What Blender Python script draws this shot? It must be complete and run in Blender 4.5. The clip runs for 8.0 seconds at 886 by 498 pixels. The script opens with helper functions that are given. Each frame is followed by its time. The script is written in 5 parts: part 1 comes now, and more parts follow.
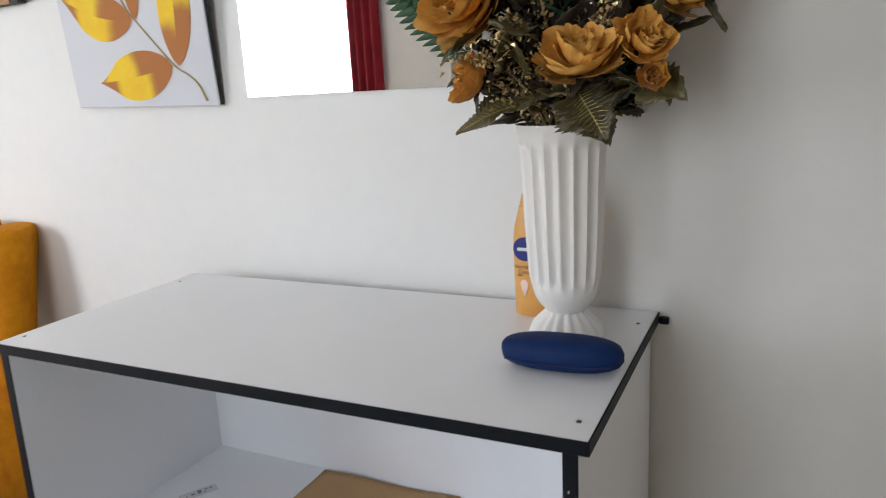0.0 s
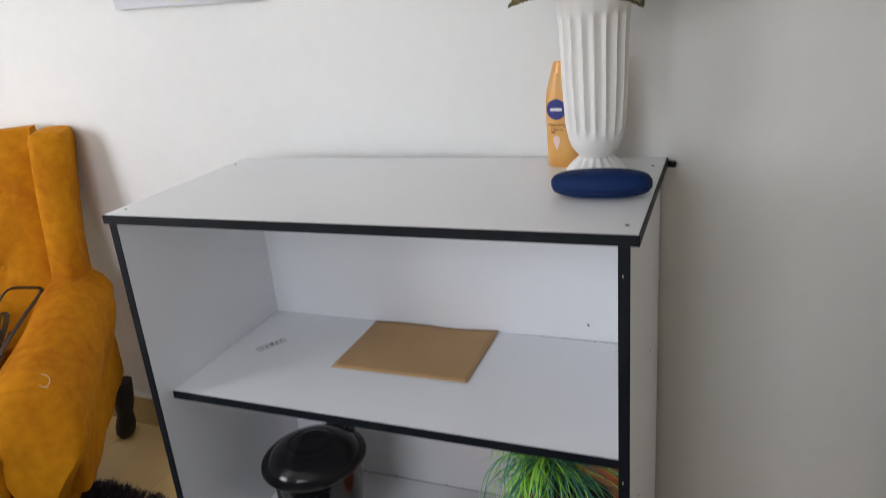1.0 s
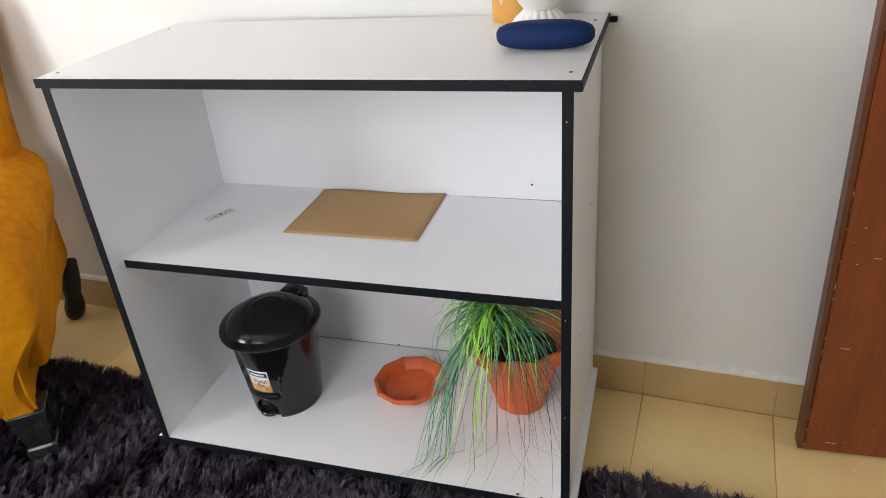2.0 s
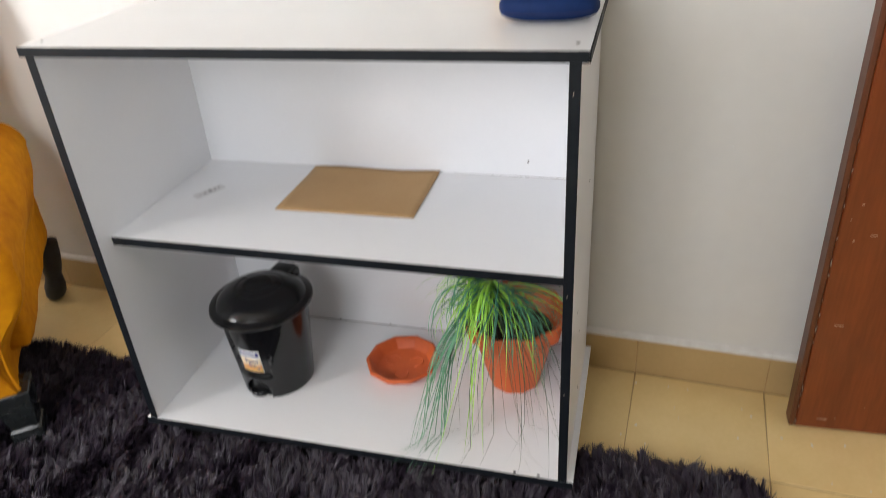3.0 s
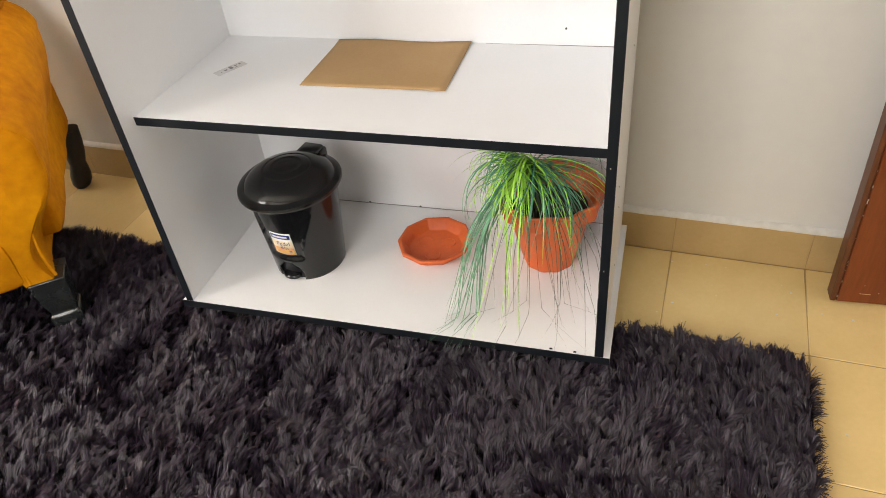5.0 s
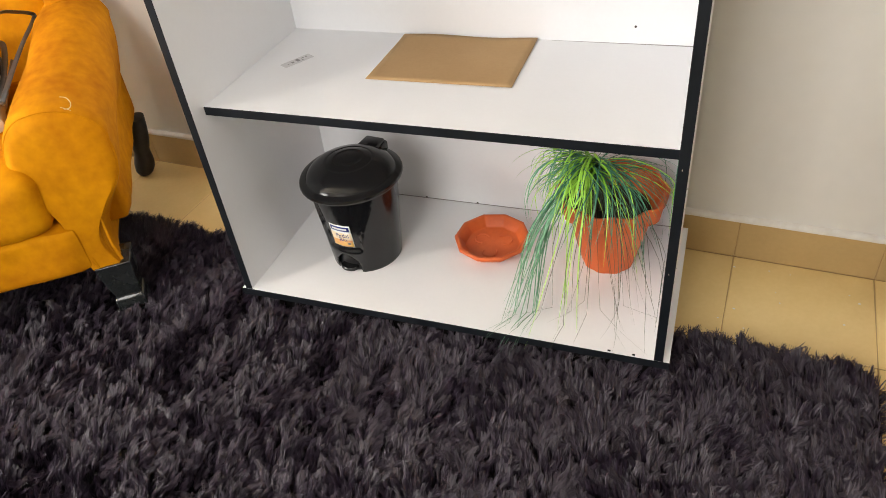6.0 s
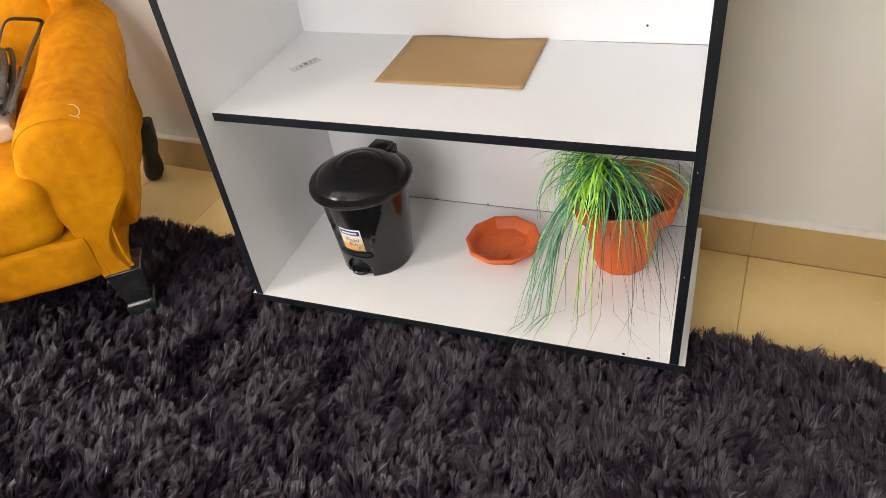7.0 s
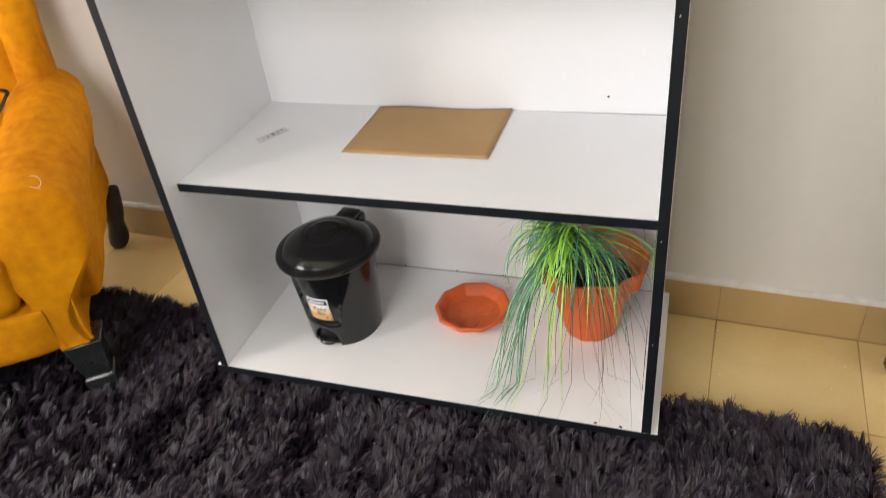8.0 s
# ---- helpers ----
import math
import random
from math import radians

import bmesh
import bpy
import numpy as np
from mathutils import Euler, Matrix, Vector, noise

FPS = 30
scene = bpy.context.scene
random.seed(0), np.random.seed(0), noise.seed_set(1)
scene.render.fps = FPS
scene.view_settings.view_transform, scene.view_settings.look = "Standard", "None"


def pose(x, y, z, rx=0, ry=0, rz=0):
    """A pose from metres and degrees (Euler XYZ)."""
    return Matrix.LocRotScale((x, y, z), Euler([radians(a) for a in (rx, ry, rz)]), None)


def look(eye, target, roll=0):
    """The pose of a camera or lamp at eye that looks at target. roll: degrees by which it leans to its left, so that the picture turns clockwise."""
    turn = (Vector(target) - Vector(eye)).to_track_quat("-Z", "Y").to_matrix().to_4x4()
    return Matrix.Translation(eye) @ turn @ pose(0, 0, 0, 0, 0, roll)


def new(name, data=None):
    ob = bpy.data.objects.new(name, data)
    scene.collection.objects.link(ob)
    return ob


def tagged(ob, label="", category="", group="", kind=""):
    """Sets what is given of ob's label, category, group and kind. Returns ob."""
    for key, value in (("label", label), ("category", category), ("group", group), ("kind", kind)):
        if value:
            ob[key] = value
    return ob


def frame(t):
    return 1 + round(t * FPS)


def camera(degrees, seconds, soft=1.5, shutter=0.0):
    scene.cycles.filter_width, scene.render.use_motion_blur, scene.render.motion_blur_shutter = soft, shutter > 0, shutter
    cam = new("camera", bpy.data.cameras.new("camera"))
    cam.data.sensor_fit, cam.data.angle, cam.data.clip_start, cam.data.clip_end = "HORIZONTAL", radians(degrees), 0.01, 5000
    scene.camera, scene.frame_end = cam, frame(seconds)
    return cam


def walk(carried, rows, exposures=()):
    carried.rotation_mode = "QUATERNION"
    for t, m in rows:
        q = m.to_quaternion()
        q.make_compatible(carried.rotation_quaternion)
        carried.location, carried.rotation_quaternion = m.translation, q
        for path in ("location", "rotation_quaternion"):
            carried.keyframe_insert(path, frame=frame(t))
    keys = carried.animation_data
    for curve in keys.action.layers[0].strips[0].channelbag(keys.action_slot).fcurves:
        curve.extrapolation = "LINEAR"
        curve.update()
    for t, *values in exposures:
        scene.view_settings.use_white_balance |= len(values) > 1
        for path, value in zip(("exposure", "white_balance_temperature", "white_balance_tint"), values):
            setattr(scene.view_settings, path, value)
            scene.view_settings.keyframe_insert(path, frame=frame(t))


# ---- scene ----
cam = camera(63.8, 8.0, soft=0.8, shutter=0.25)
PATH = [
    (0, (1.198, -0.676, 1.352), (0.337, 1.072, 0.899), -3.3),
    (0.3, (1.179, -0.758, 1.355), (0.298, 0.969, 0.862), -3.5),
    (0.5, (1.165, -0.82, 1.36), (0.315, 0.917, 0.85), -3.9),
    (0.7, (1.152, -0.871, 1.35), (0.35, 0.877, 0.801), -4.6),
    (1, (1.134, -0.97, 1.323), (0.398, 0.757, 0.635), -5.5),
    (1.2, (1.132, -1.006, 1.311), (0.438, 0.699, 0.529), -5.7),
    (1.5, (1.134, -1.018, 1.285), (0.507, 0.639, 0.357), -6.2),
    (1.7, (1.137, -1.023, 1.275), (0.542, 0.607, 0.281), -6.0),
    (2.8, (1.111, -1.032, 1.3), (0.599, 0.683, 0.408), -4.4),
    (3, (1.092, -1.031, 1.26), (0.592, 0.614, 0.239), -4.3),
    (3.2, (1.082, -1.034, 1.213), (0.583, 0.564, 0.12), -4.0),
    (3.5, (1.061, -1.017, 1.209), (0.578, 0.505, 0.005), -4.3),
    (4, (1.067, -1.014, 1.208), (0.581, 0.465, -0.048), -5.8),
    (4.5, (1.067, -1.014, 1.21), (0.573, 0.454, -0.055), -6.6),
    (6, (1.015, -1.03, 1.214), (0.381, 0.388, -0.047), -7.6),
    (6.5, (1.011, -1.02, 1.212), (0.353, 0.38, -0.055), -8.5),
    (7, (1.003, -1.013, 1.218), (0.348, 0.391, -0.047), -8.8),
    (7.5, (1.006, -1.009, 1.217), (0.363, 0.426, -0.019), -8.6),
    (7.8, (1.012, -1.009, 1.205), (0.377, 0.47, 0.016), -8.0),
    (8, (1.01, -0.99, 1.226), (0.406, 0.537, 0.085), -7.4),
]
EXPOSURES = [(0.0, -0.68, 5900, 10), (0.5, -0.66, 5900, 10), (1.0, -0.68, 5920, 10), (1.3, -0.42, 6050, 10), (1.5, -0.18, 6150, 10), (3.0, -0.02, 6300, 10), (3.5, 0.32, 6840, 10), (4.5, 0.37, 6950, 10), (7.0, 0.35, 6800, 10), (8.0, 0.24, 6720, 10)]
walk(cam, [(t, look(eye, target, roll)) for t, eye, target, roll in PATH], EXPOSURES)

# ---- room light ----
ROOM = pose(1.137, 0.473, 0.0, 0, 0, -3.6)      # x along the wall, y towards the wall
TOP, MID, LOW = 0.966, 0.548, 0.078              # upper faces of the three boards
UNDER = 0.949                                    # underside of the top board

world = bpy.data.worlds.new("world")
scene.world = world
world.use_nodes = True
sky = world.node_tree.nodes.new("ShaderNodeTexSky")
sky.sky_type, sky.sun_disc = "NISHITA", False
sky.sun_elevation, sky.sun_rotation = radians(50), radians(200)
world.node_tree.nodes["Background"].inputs[1].default_value = 0.12
world.node_tree.links.new(sky.outputs[0], world.node_tree.nodes["Background"].inputs[0])


def area_lamp(name, x, y, z, rx, rz, sx, sy, watts, tint):
    lamp = bpy.data.lights.new(name, "AREA")
    lamp.shape, lamp.size, lamp.size_y, lamp.energy, lamp.color = "RECTANGLE", sx, sy, watts, tint
    ob = new(name, lamp)
    ob.matrix_world = ROOM @ pose(x, y, z, rx, 0, rz)
    return ob


area_lamp("window_daylight", -3.17, -2.74, 1.55, 90, 0, 1.30, 1.36, 112, (1.0, 0.99, 0.975))
# added fill from an unseen opening opposite the shelf unit
area_lamp("window_daylight", -0.70, -2.74, 1.52, 90, 0, 1.16, 1.40, 36, (1.0, 0.985, 0.96))
# added weak fill from the east, to lift faces turned that way
area_lamp("window_daylight", 3.32, -0.95, 1.50, 90, 90, 1.16, 1.26, 12, (1.0, 0.985, 0.96))


# ---- materials ----
def mat(name, base, rough=0.5, metal=0.0, second=None, scale=8.0, fine=60.0, mix=0.5, bump=0.0, bump_scale=200.0,
        spread=0.0, coat=0.0, sheen=0.0, stretch=(1, 1, 1), spec=0.5, per="object", transmission=0.0):
    m = bpy.data.materials.new(name)
    m.use_nodes = True
    nt = m.node_tree
    b = nt.nodes["Principled BSDF"]
    b.inputs["Roughness"].default_value = rough
    b.inputs["Metallic"].default_value = metal
    b.inputs["Coat Weight"].default_value = coat
    b.inputs["Coat Roughness"].default_value = 0.08
    b.inputs["Sheen Weight"].default_value = sheen
    b.inputs["Sheen Roughness"].default_value = 0.4
    b.inputs["Specular IOR Level"].default_value = spec
    b.inputs["Transmission Weight"].default_value = transmission
    second = second or tuple(c * 0.85 for c in base)
    tc = nt.nodes.new("ShaderNodeTexCoord")
    mp = nt.nodes.new("ShaderNodeMapping")
    mp.inputs["Scale"].default_value = stretch
    nt.links.new(tc.outputs["Object"], mp.inputs[0])
    n1 = nt.nodes.new("ShaderNodeTexNoise")
    n1.inputs["Scale"].default_value, n1.inputs["Detail"].default_value = scale, 5
    n2 = nt.nodes.new("ShaderNodeTexNoise")
    n2.inputs["Scale"].default_value, n2.inputs["Detail"].default_value = fine, 3
    for n in (n1, n2):
        nt.links.new(mp.outputs[0], n.inputs["Vector"])
    add = nt.nodes.new("ShaderNodeMath")
    add.operation = "MULTIPLY_ADD"
    nt.links.new(n2.outputs[0], add.inputs[0])
    add.inputs[1].default_value = 0.5
    nt.links.new(n1.outputs[0], add.inputs[2])
    rng = nt.nodes.new("ShaderNodeMapRange")
    rng.inputs[1].default_value, rng.inputs[2].default_value = 0.75 - 0.5 * mix, 0.75 + 0.5 * mix
    nt.links.new(add.outputs[0], rng.inputs[0])
    blend = nt.nodes.new("ShaderNodeMix")
    blend.data_type = "RGBA"
    nt.links.new(rng.outputs[0], blend.inputs[0])
    blend.inputs[6].default_value, blend.inputs[7].default_value = (*base, 1), (*second, 1)
    out = blend.outputs[2]
    if spread:
        hsv = nt.nodes.new("ShaderNodeHueSaturation")
        if per == "island":
            src = nt.nodes.new("ShaderNodeNewGeometry").outputs["Random Per Island"]
        else:
            src = nt.nodes.new("ShaderNodeObjectInfo").outputs["Random"]
        r2 = nt.nodes.new("ShaderNodeMapRange")
        r2.inputs[3].default_value, r2.inputs[4].default_value = 1 - spread, 1 + spread
        nt.links.new(src, r2.inputs[0])
        nt.links.new(r2.outputs[0], hsv.inputs["Value"])
        nt.links.new(out, hsv.inputs["Color"])
        out = hsv.outputs[0]
    nt.links.new(out, b.inputs["Base Color"])
    rr = nt.nodes.new("ShaderNodeMapRange")
    rr.inputs[3].default_value, rr.inputs[4].default_value = max(rough - 0.06, 0.02), min(rough + 0.08, 1)
    nt.links.new(n1.outputs[0], rr.inputs[0])
    nt.links.new(rr.outputs[0], b.inputs["Roughness"])
    if bump:
        n3 = nt.nodes.new("ShaderNodeTexNoise")
        n3.inputs["Scale"].default_value, n3.inputs["Detail"].default_value = bump_scale, 4
        nt.links.new(mp.outputs[0], n3.inputs["Vector"])
        bp = nt.nodes.new("ShaderNodeBump")
        bp.inputs["Strength"].default_value, bp.inputs["Distance"].default_value = bump, 0.002
        nt.links.new(n3.outputs[0], bp.inputs["Height"])
        nt.links.new(bp.outputs[0], b.inputs["Normal"])
    return m


M_WALL = mat("wall_paint", (0.784, 0.776, 0.748), 0.55, second=(0.740, 0.732, 0.704), scale=1.6, fine=25, bump=0.12, bump_scale=60)
M_CEIL = mat("ceiling_paint", (0.80, 0.79, 0.77), 0.8, second=(0.77, 0.76, 0.74), scale=2)
M_TILE = mat("floor_tile", (0.88, 0.665, 0.315), 0.22, second=(0.82, 0.605, 0.275), scale=9, fine=90, spread=0.05, bump=0.04, bump_scale=30)
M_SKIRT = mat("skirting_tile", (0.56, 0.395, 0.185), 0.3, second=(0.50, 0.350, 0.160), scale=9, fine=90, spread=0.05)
M_GROUT = mat("grout", (0.55, 0.37, 0.17), 0.9, second=(0.42, 0.27, 0.12), scale=20)
M_BEAD = mat("white_paint_bead", (0.82, 0.80, 0.76), 0.6, second=(0.72, 0.69, 0.64), scale=30, bump=0.5, bump_scale=90)
M_BOARD = mat("white_melamine", (0.86, 0.862, 0.876), 0.30, second=(0.835, 0.838, 0.852), scale=5, fine=120, bump=0.03, bump_scale=500)
M_BACK = mat("white_back_panel", (0.785, 0.79, 0.81), 0.45, second=(0.76, 0.765, 0.785), scale=5, fine=120)
M_BAND = mat("black_edge_band", (0.006, 0.008, 0.011), 0.5, second=(0.010, 0.012, 0.016), scale=12, spec=0.18)
M_CORE = mat("board_core", (0.74, 0.68, 0.58), 0.8, second=(0.62, 0.55, 0.45), scale=60)
# grey for the shaded gaps where panels meet
M_JOINT = mat("joint_shade", (0.27, 0.25, 0.25), 0.9)
M_TAGPRINT = mat("faded_dark_print", (0.22, 0.21, 0.22), 0.6)
M_HOLE = mat("dark_screw", (0.05, 0.045, 0.04), 0.5)
M_VELVET = mat("mustard_velvet", (0.66, 0.275, 0.003), 0.8, second=(0.38, 0.122, 0.001), scale=4.2, fine=36, mix=0.50, bump=0.40, bump_scale=28, spec=0.12)
M_BLACKWOOD = mat("black_turned_wood", (0.010, 0.010, 0.011), 0.5, second=(0.018, 0.018, 0.02), scale=30)
M_LACQUER = mat("black_lacquered_wood", (0.016, 0.018, 0.019), 0.26, second=(0.024, 0.027, 0.028), scale=18, fine=90, coat=0.35)
M_BIN = mat("black_glossy_plastic", (0.006, 0.006, 0.007), 0.15, second=(0.009, 0.009, 0.010), scale=10, bump=0.02, bump_scale=40)
M_BININ = mat("black_recess_plastic", (0.006, 0.006, 0.007), 0.3)
M_TERRA = mat("terracotta_plastic", (0.67, 0.130, 0.026), 0.5, second=(0.58, 0.105, 0.022), scale=14, fine=110, bump=0.05)
M_SOIL = mat("dark_soil", (0.022, 0.014, 0.010), 0.95, second=(0.05, 0.03, 0.02), scale=40, bump=0.8, bump_scale=120)
M_GRASS = mat("bright_green_blade", (0.30, 0.64, 0.06), 0.42, second=(0.46, 0.78, 0.13), scale=6, fine=30, spread=0.3, per="island")
M_TEAL = mat("blue_green_blade", (0.045, 0.19, 0.12), 0.42, second=(0.09, 0.30, 0.18), scale=6, fine=30, spread=0.35, per="island")
M_SAGE = mat("grey_green_blade", (0.085, 0.25, 0.15), 0.42, second=(0.15, 0.36, 0.20), scale=6, fine=30, spread=0.35, per="island")
M_WISP = mat("dark_wispy_blade", (0.035, 0.062, 0.04), 0.5, second=(0.07, 0.10, 0.06), scale=6, spread=0.4, per="island")
M_RUG = mat("black_plum_pile", (0.0235, 0.0146, 0.0275), 0.44, second=(0.034, 0.0222, 0.040), scale=3.5, fine=18, spread=0.45, per="island", spec=0.6)
M_RUGBACK = mat("black_rug_backing", (0.006, 0.005, 0.006), 0.95)
M_KRAFT = mat("kraft_paper", (0.47, 0.295, 0.135), 0.75, second=(0.42, 0.255, 0.11), scale=7, fine=150, bump=0.1, bump_scale=160)
M_DOOR = mat("mahogany_varnish", (0.235, 0.052, 0.012), 0.3, second=(0.15, 0.028, 0.006), scale=3.0, fine=24, stretch=(6, 6, 0.6), mix=0.5, coat=0.3, bump=0.05, bump_scale=40)
# the door's mahogany darkened, shade of the less lit edge in the colour
M_DOOREDGE = mat("shaded_door_edge", (0.10, 0.030, 0.012), 0.4, second=(0.16, 0.05, 0.02), scale=20)
M_CHIP = mat("pale_scratch", (0.62, 0.50, 0.40), 0.8)
M_CERAMIC = mat("white_ceramic", (0.82, 0.80, 0.765), 0.36, second=(0.79, 0.765, 0.725), scale=9, bump=0.04, bump_scale=60)
M_NAVY = mat("navy_case_fabric", (0.004, 0.024, 0.110), 0.6, second=(0.003, 0.017, 0.082), scale=25, fine=300, bump=0.25, bump_scale=900, spec=0.2)
M_LOTION = mat("golden_bottle", (0.70, 0.37, 0.095), 0.32, second=(0.66, 0.33, 0.075), scale=6, coat=0.15)
M_CAP = mat("gold_cap", (0.68, 0.35, 0.10), 0.3, metal=0.2)
M_LOGO = mat("deep_blue_print", (0.012, 0.022, 0.20), 0.4)
M_WHITE = mat("white_print", (0.82, 0.82, 0.82), 0.5)
M_BROWN = mat("brown_print", (0.16, 0.07, 0.02), 0.5)
M_PINK = mat("pale_pink_print", (0.80, 0.60, 0.52), 0.5)
M_ORANGE = mat("orange_print", (0.72, 0.30, 0.14), 0.5, second=(0.74, 0.48, 0.12), scale=60, fine=90, mix=0.3)
M_PALEYEL = mat("pale_yellow_print", (0.82, 0.62, 0.36), 0.5, second=(0.80, 0.72, 0.58), scale=40, mix=0.4)
M_PETAL = mat("ochre_silk_petal", (0.90, 0.53, 0.135), 0.48, second=(0.66, 0.31, 0.040), scale=22, fine=70, mix=0.4, spread=0.16, bump=0.3, bump_scale=150)
M_FRILL = mat("brown_sheer_frill", (0.20, 0.105, 0.026), 0.5, second=(0.48, 0.26, 0.05), scale=40, fine=160, mix=0.4, spread=0.3, bump=0.3, bump_scale=200)
M_BUD = mat("orange_silk_petal", (0.80, 0.38, 0.045), 0.62, second=(0.40, 0.14, 0.012), scale=16, fine=60, spread=0.12, sheen=0.2)
M_LEAF = mat("dark_bronze_leaf", (0.060, 0.046, 0.017), 0.42, second=(0.125, 0.104, 0.036), scale=18, fine=90, mix=0.4, spread=0.4, bump=0.3, bump_scale=120)
M_VEIN = mat("gold_glitter_vein", (0.66, 0.55, 0.20), 0.35, metal=0.4, second=(0.30, 0.24, 0.07), scale=200)
M_DARKLEAF = mat("black_brown_filler", (0.020, 0.014, 0.009), 0.6, second=(0.045, 0.032, 0.015), scale=25, spread=0.4)
M_GLIT = mat("gold_filler", (0.85, 0.68, 0.36), 0.30, metal=0.5, second=(0.30, 0.20, 0.075), scale=150, fine=320, mix=0.3, spread=0.7, per="island")
M_FERN = mat("dark_green_fern", (0.014, 0.062, 0.020), 0.55, second=(0.028, 0.095, 0.030), scale=20, spread=0.3)
M_STEM = mat("dark_stem", (0.03, 0.04, 0.015), 0.6)
M_CANVAS = mat("pale_grey_canvas", (0.66, 0.67, 0.70), 0.75, second=(0.62, 0.63, 0.665), scale=3, fine=300, bump=0.15, bump_scale=700)
M_GREYPRINT = mat("pale_grey_print", (0.50, 0.50, 0.50), 0.6, second=(0.40, 0.41, 0.42), scale=6)
M_FRAMEBLACK = mat("black_canvas_side", (0.022, 0.022, 0.024), 0.6)
M_STALK = mat("painted_stalk", (0.62, 0.49, 0.23), 0.7)
M_RED = mat("crimson_curtain", (0.36, 0.012, 0.028), 0.8, second=(0.24, 0.006, 0.016), scale=6, fine=200, sheen=0.2)
M_STRAP = mat("dark_grey_cable", (0.022, 0.022, 0.024), 0.45, second=(0.06, 0.058, 0.06), scale=30)
M_GREY = mat("grey_plastic", (0.20, 0.20, 0.205), 0.4)
M_CREAM = mat("cream_patterned_cloth", (0.66, 0.55, 0.44), 0.9, second=(0.60, 0.49, 0.38), scale=30, bump=0.3, bump_scale=500)
M_FRAMEWHITE = mat("white_window_frame", (0.78, 0.78, 0.77), 0.4)
M_LINT = mat("pale_lint", (0.58, 0.47, 0.26), 0.9)

M_MIRROR = mat("mirror_silver", (0.90, 0.915, 0.915), 0.02, metal=1.0, second=(0.90, 0.915, 0.915))
mb = M_MIRROR.node_tree.nodes["Principled BSDF"]
for link in list(mb.inputs["Roughness"].links):
    M_MIRROR.node_tree.links.remove(link)
mb.inputs["Roughness"].default_value = 0.015


def sheer():
    m = bpy.data.materials.new("white_sheer_curtain")
    m.use_nodes = True
    nt = m.node_tree
    nt.nodes.remove(nt.nodes["Principled BSDF"])
    tr, tl, mx = (nt.nodes.new("ShaderNodeBsdfTransparent"), nt.nodes.new("ShaderNodeBsdfTranslucent"), nt.nodes.new("ShaderNodeMixShader"))
    tl.inputs[0].default_value = (0.9, 0.9, 0.9, 1)
    mx.inputs[0].default_value = 0.35
    nt.links.new(tr.outputs[0], mx.inputs[1])
    nt.links.new(tl.outputs[0], mx.inputs[2])
    nt.links.new(mx.outputs[0], nt.nodes["Material Output"].inputs[0])
    return m


M_SHEER = sheer()


# ---- building helpers ----
def mesh_of(name, bm, material, smooth=True):
    me = bpy.data.meshes.new(name)
    if isinstance(bm, tuple):
        me.from_pydata(bm[0], [], bm[1])
        me.update()
    else:
        bm.to_mesh(me)
        bm.free()
    me.materials.append(material)
    if smooth:
        me.shade_smooth()
        me.set_sharp_from_angle(angle=radians(38))
    return me


def part(name, bm, material, parent=None, label="", m=None, smooth=True):
    me = bm if isinstance(bm, bpy.types.Mesh) else mesh_of(name, bm, material, smooth)
    ob = new(name, me)
    if parent is not None:
        ob.parent = parent
    if m is not None:
        ob.matrix_local = m
    return tagged(ob, label=label)


def thing(name, label, category, m=None, group="", kind=""):
    ob = new(name)
    ob.empty_display_size = 0.05
    if m is not None:
        ob.matrix_world = m
    return tagged(ob, label, category, group, kind)


def box(x0, y0, z0, x1, y1, z1, bevel=0.0, seg=1, bm=None):
    bm = bm or bmesh.new()
    r = bmesh.ops.create_cube(bm, size=1.0)
    for v in r["verts"]:
        v.co = Vector(((x0 + x1) / 2 + v.co.x * (x1 - x0), (y0 + y1) / 2 + v.co.y * (y1 - y0), (z0 + z1) / 2 + v.co.z * (z1 - z0)))
    if bevel:
        vs = set(r["verts"])
        bmesh.ops.bevel(bm, geom=[e for e in bm.edges if e.verts[0] in vs and e.verts[1] in vs], offset=bevel, segments=seg, affect="EDGES", profile=0.5)
    return bm


def loft(rings, cap=True, closed=True):
    """Vertices and faces from rings of equal length."""
    n = len(rings[0])
    verts = [tuple(p) for ring in rings for p in ring]
    faces = []
    for a in range(len(rings) - 1):
        for k in range(n if closed else n - 1):
            j = (k + 1) % n
            faces.append((a * n + k, a * n + j, (a + 1) * n + j, (a + 1) * n + k))
    if cap:
        faces.append(tuple(range(n - 1, -1, -1)))
        faces.append(tuple(range((len(rings) - 1) * n, len(rings) * n)))
    return verts, faces


def lathe(profile, n=48, cap=True):
    return loft([[(r * math.cos(2 * math.pi * k / n), r * math.sin(2 * math.pi * k / n), z) for k in range(n)] for r, z in profile], cap)


def tube(points, radius, n=8, flat=1.0, taper=1.0):
    pts = [Vector(p) for p in points]
    rings, side = [], None
    for k, p in enumerate(pts):
        d = (pts[min(k + 1, len(pts) - 1)] - pts[max(k - 1, 0)]).normalized()
        side = d.cross(Vector((0, 0, 1)) if abs(d.z) < 0.95 else Vector((1, 0, 0))).normalized() if side is None else (side - d * side.dot(d)).normalized()
        up = side.cross(d)
        r = radius * (1 + (taper - 1) * k / (len(pts) - 1))
        rings.append([p + side * (r * math.cos(2 * math.pi * a / n)) + up * (r * flat * math.sin(2 * math.pi * a / n)) for a in range(n)])
    return loft(rings)


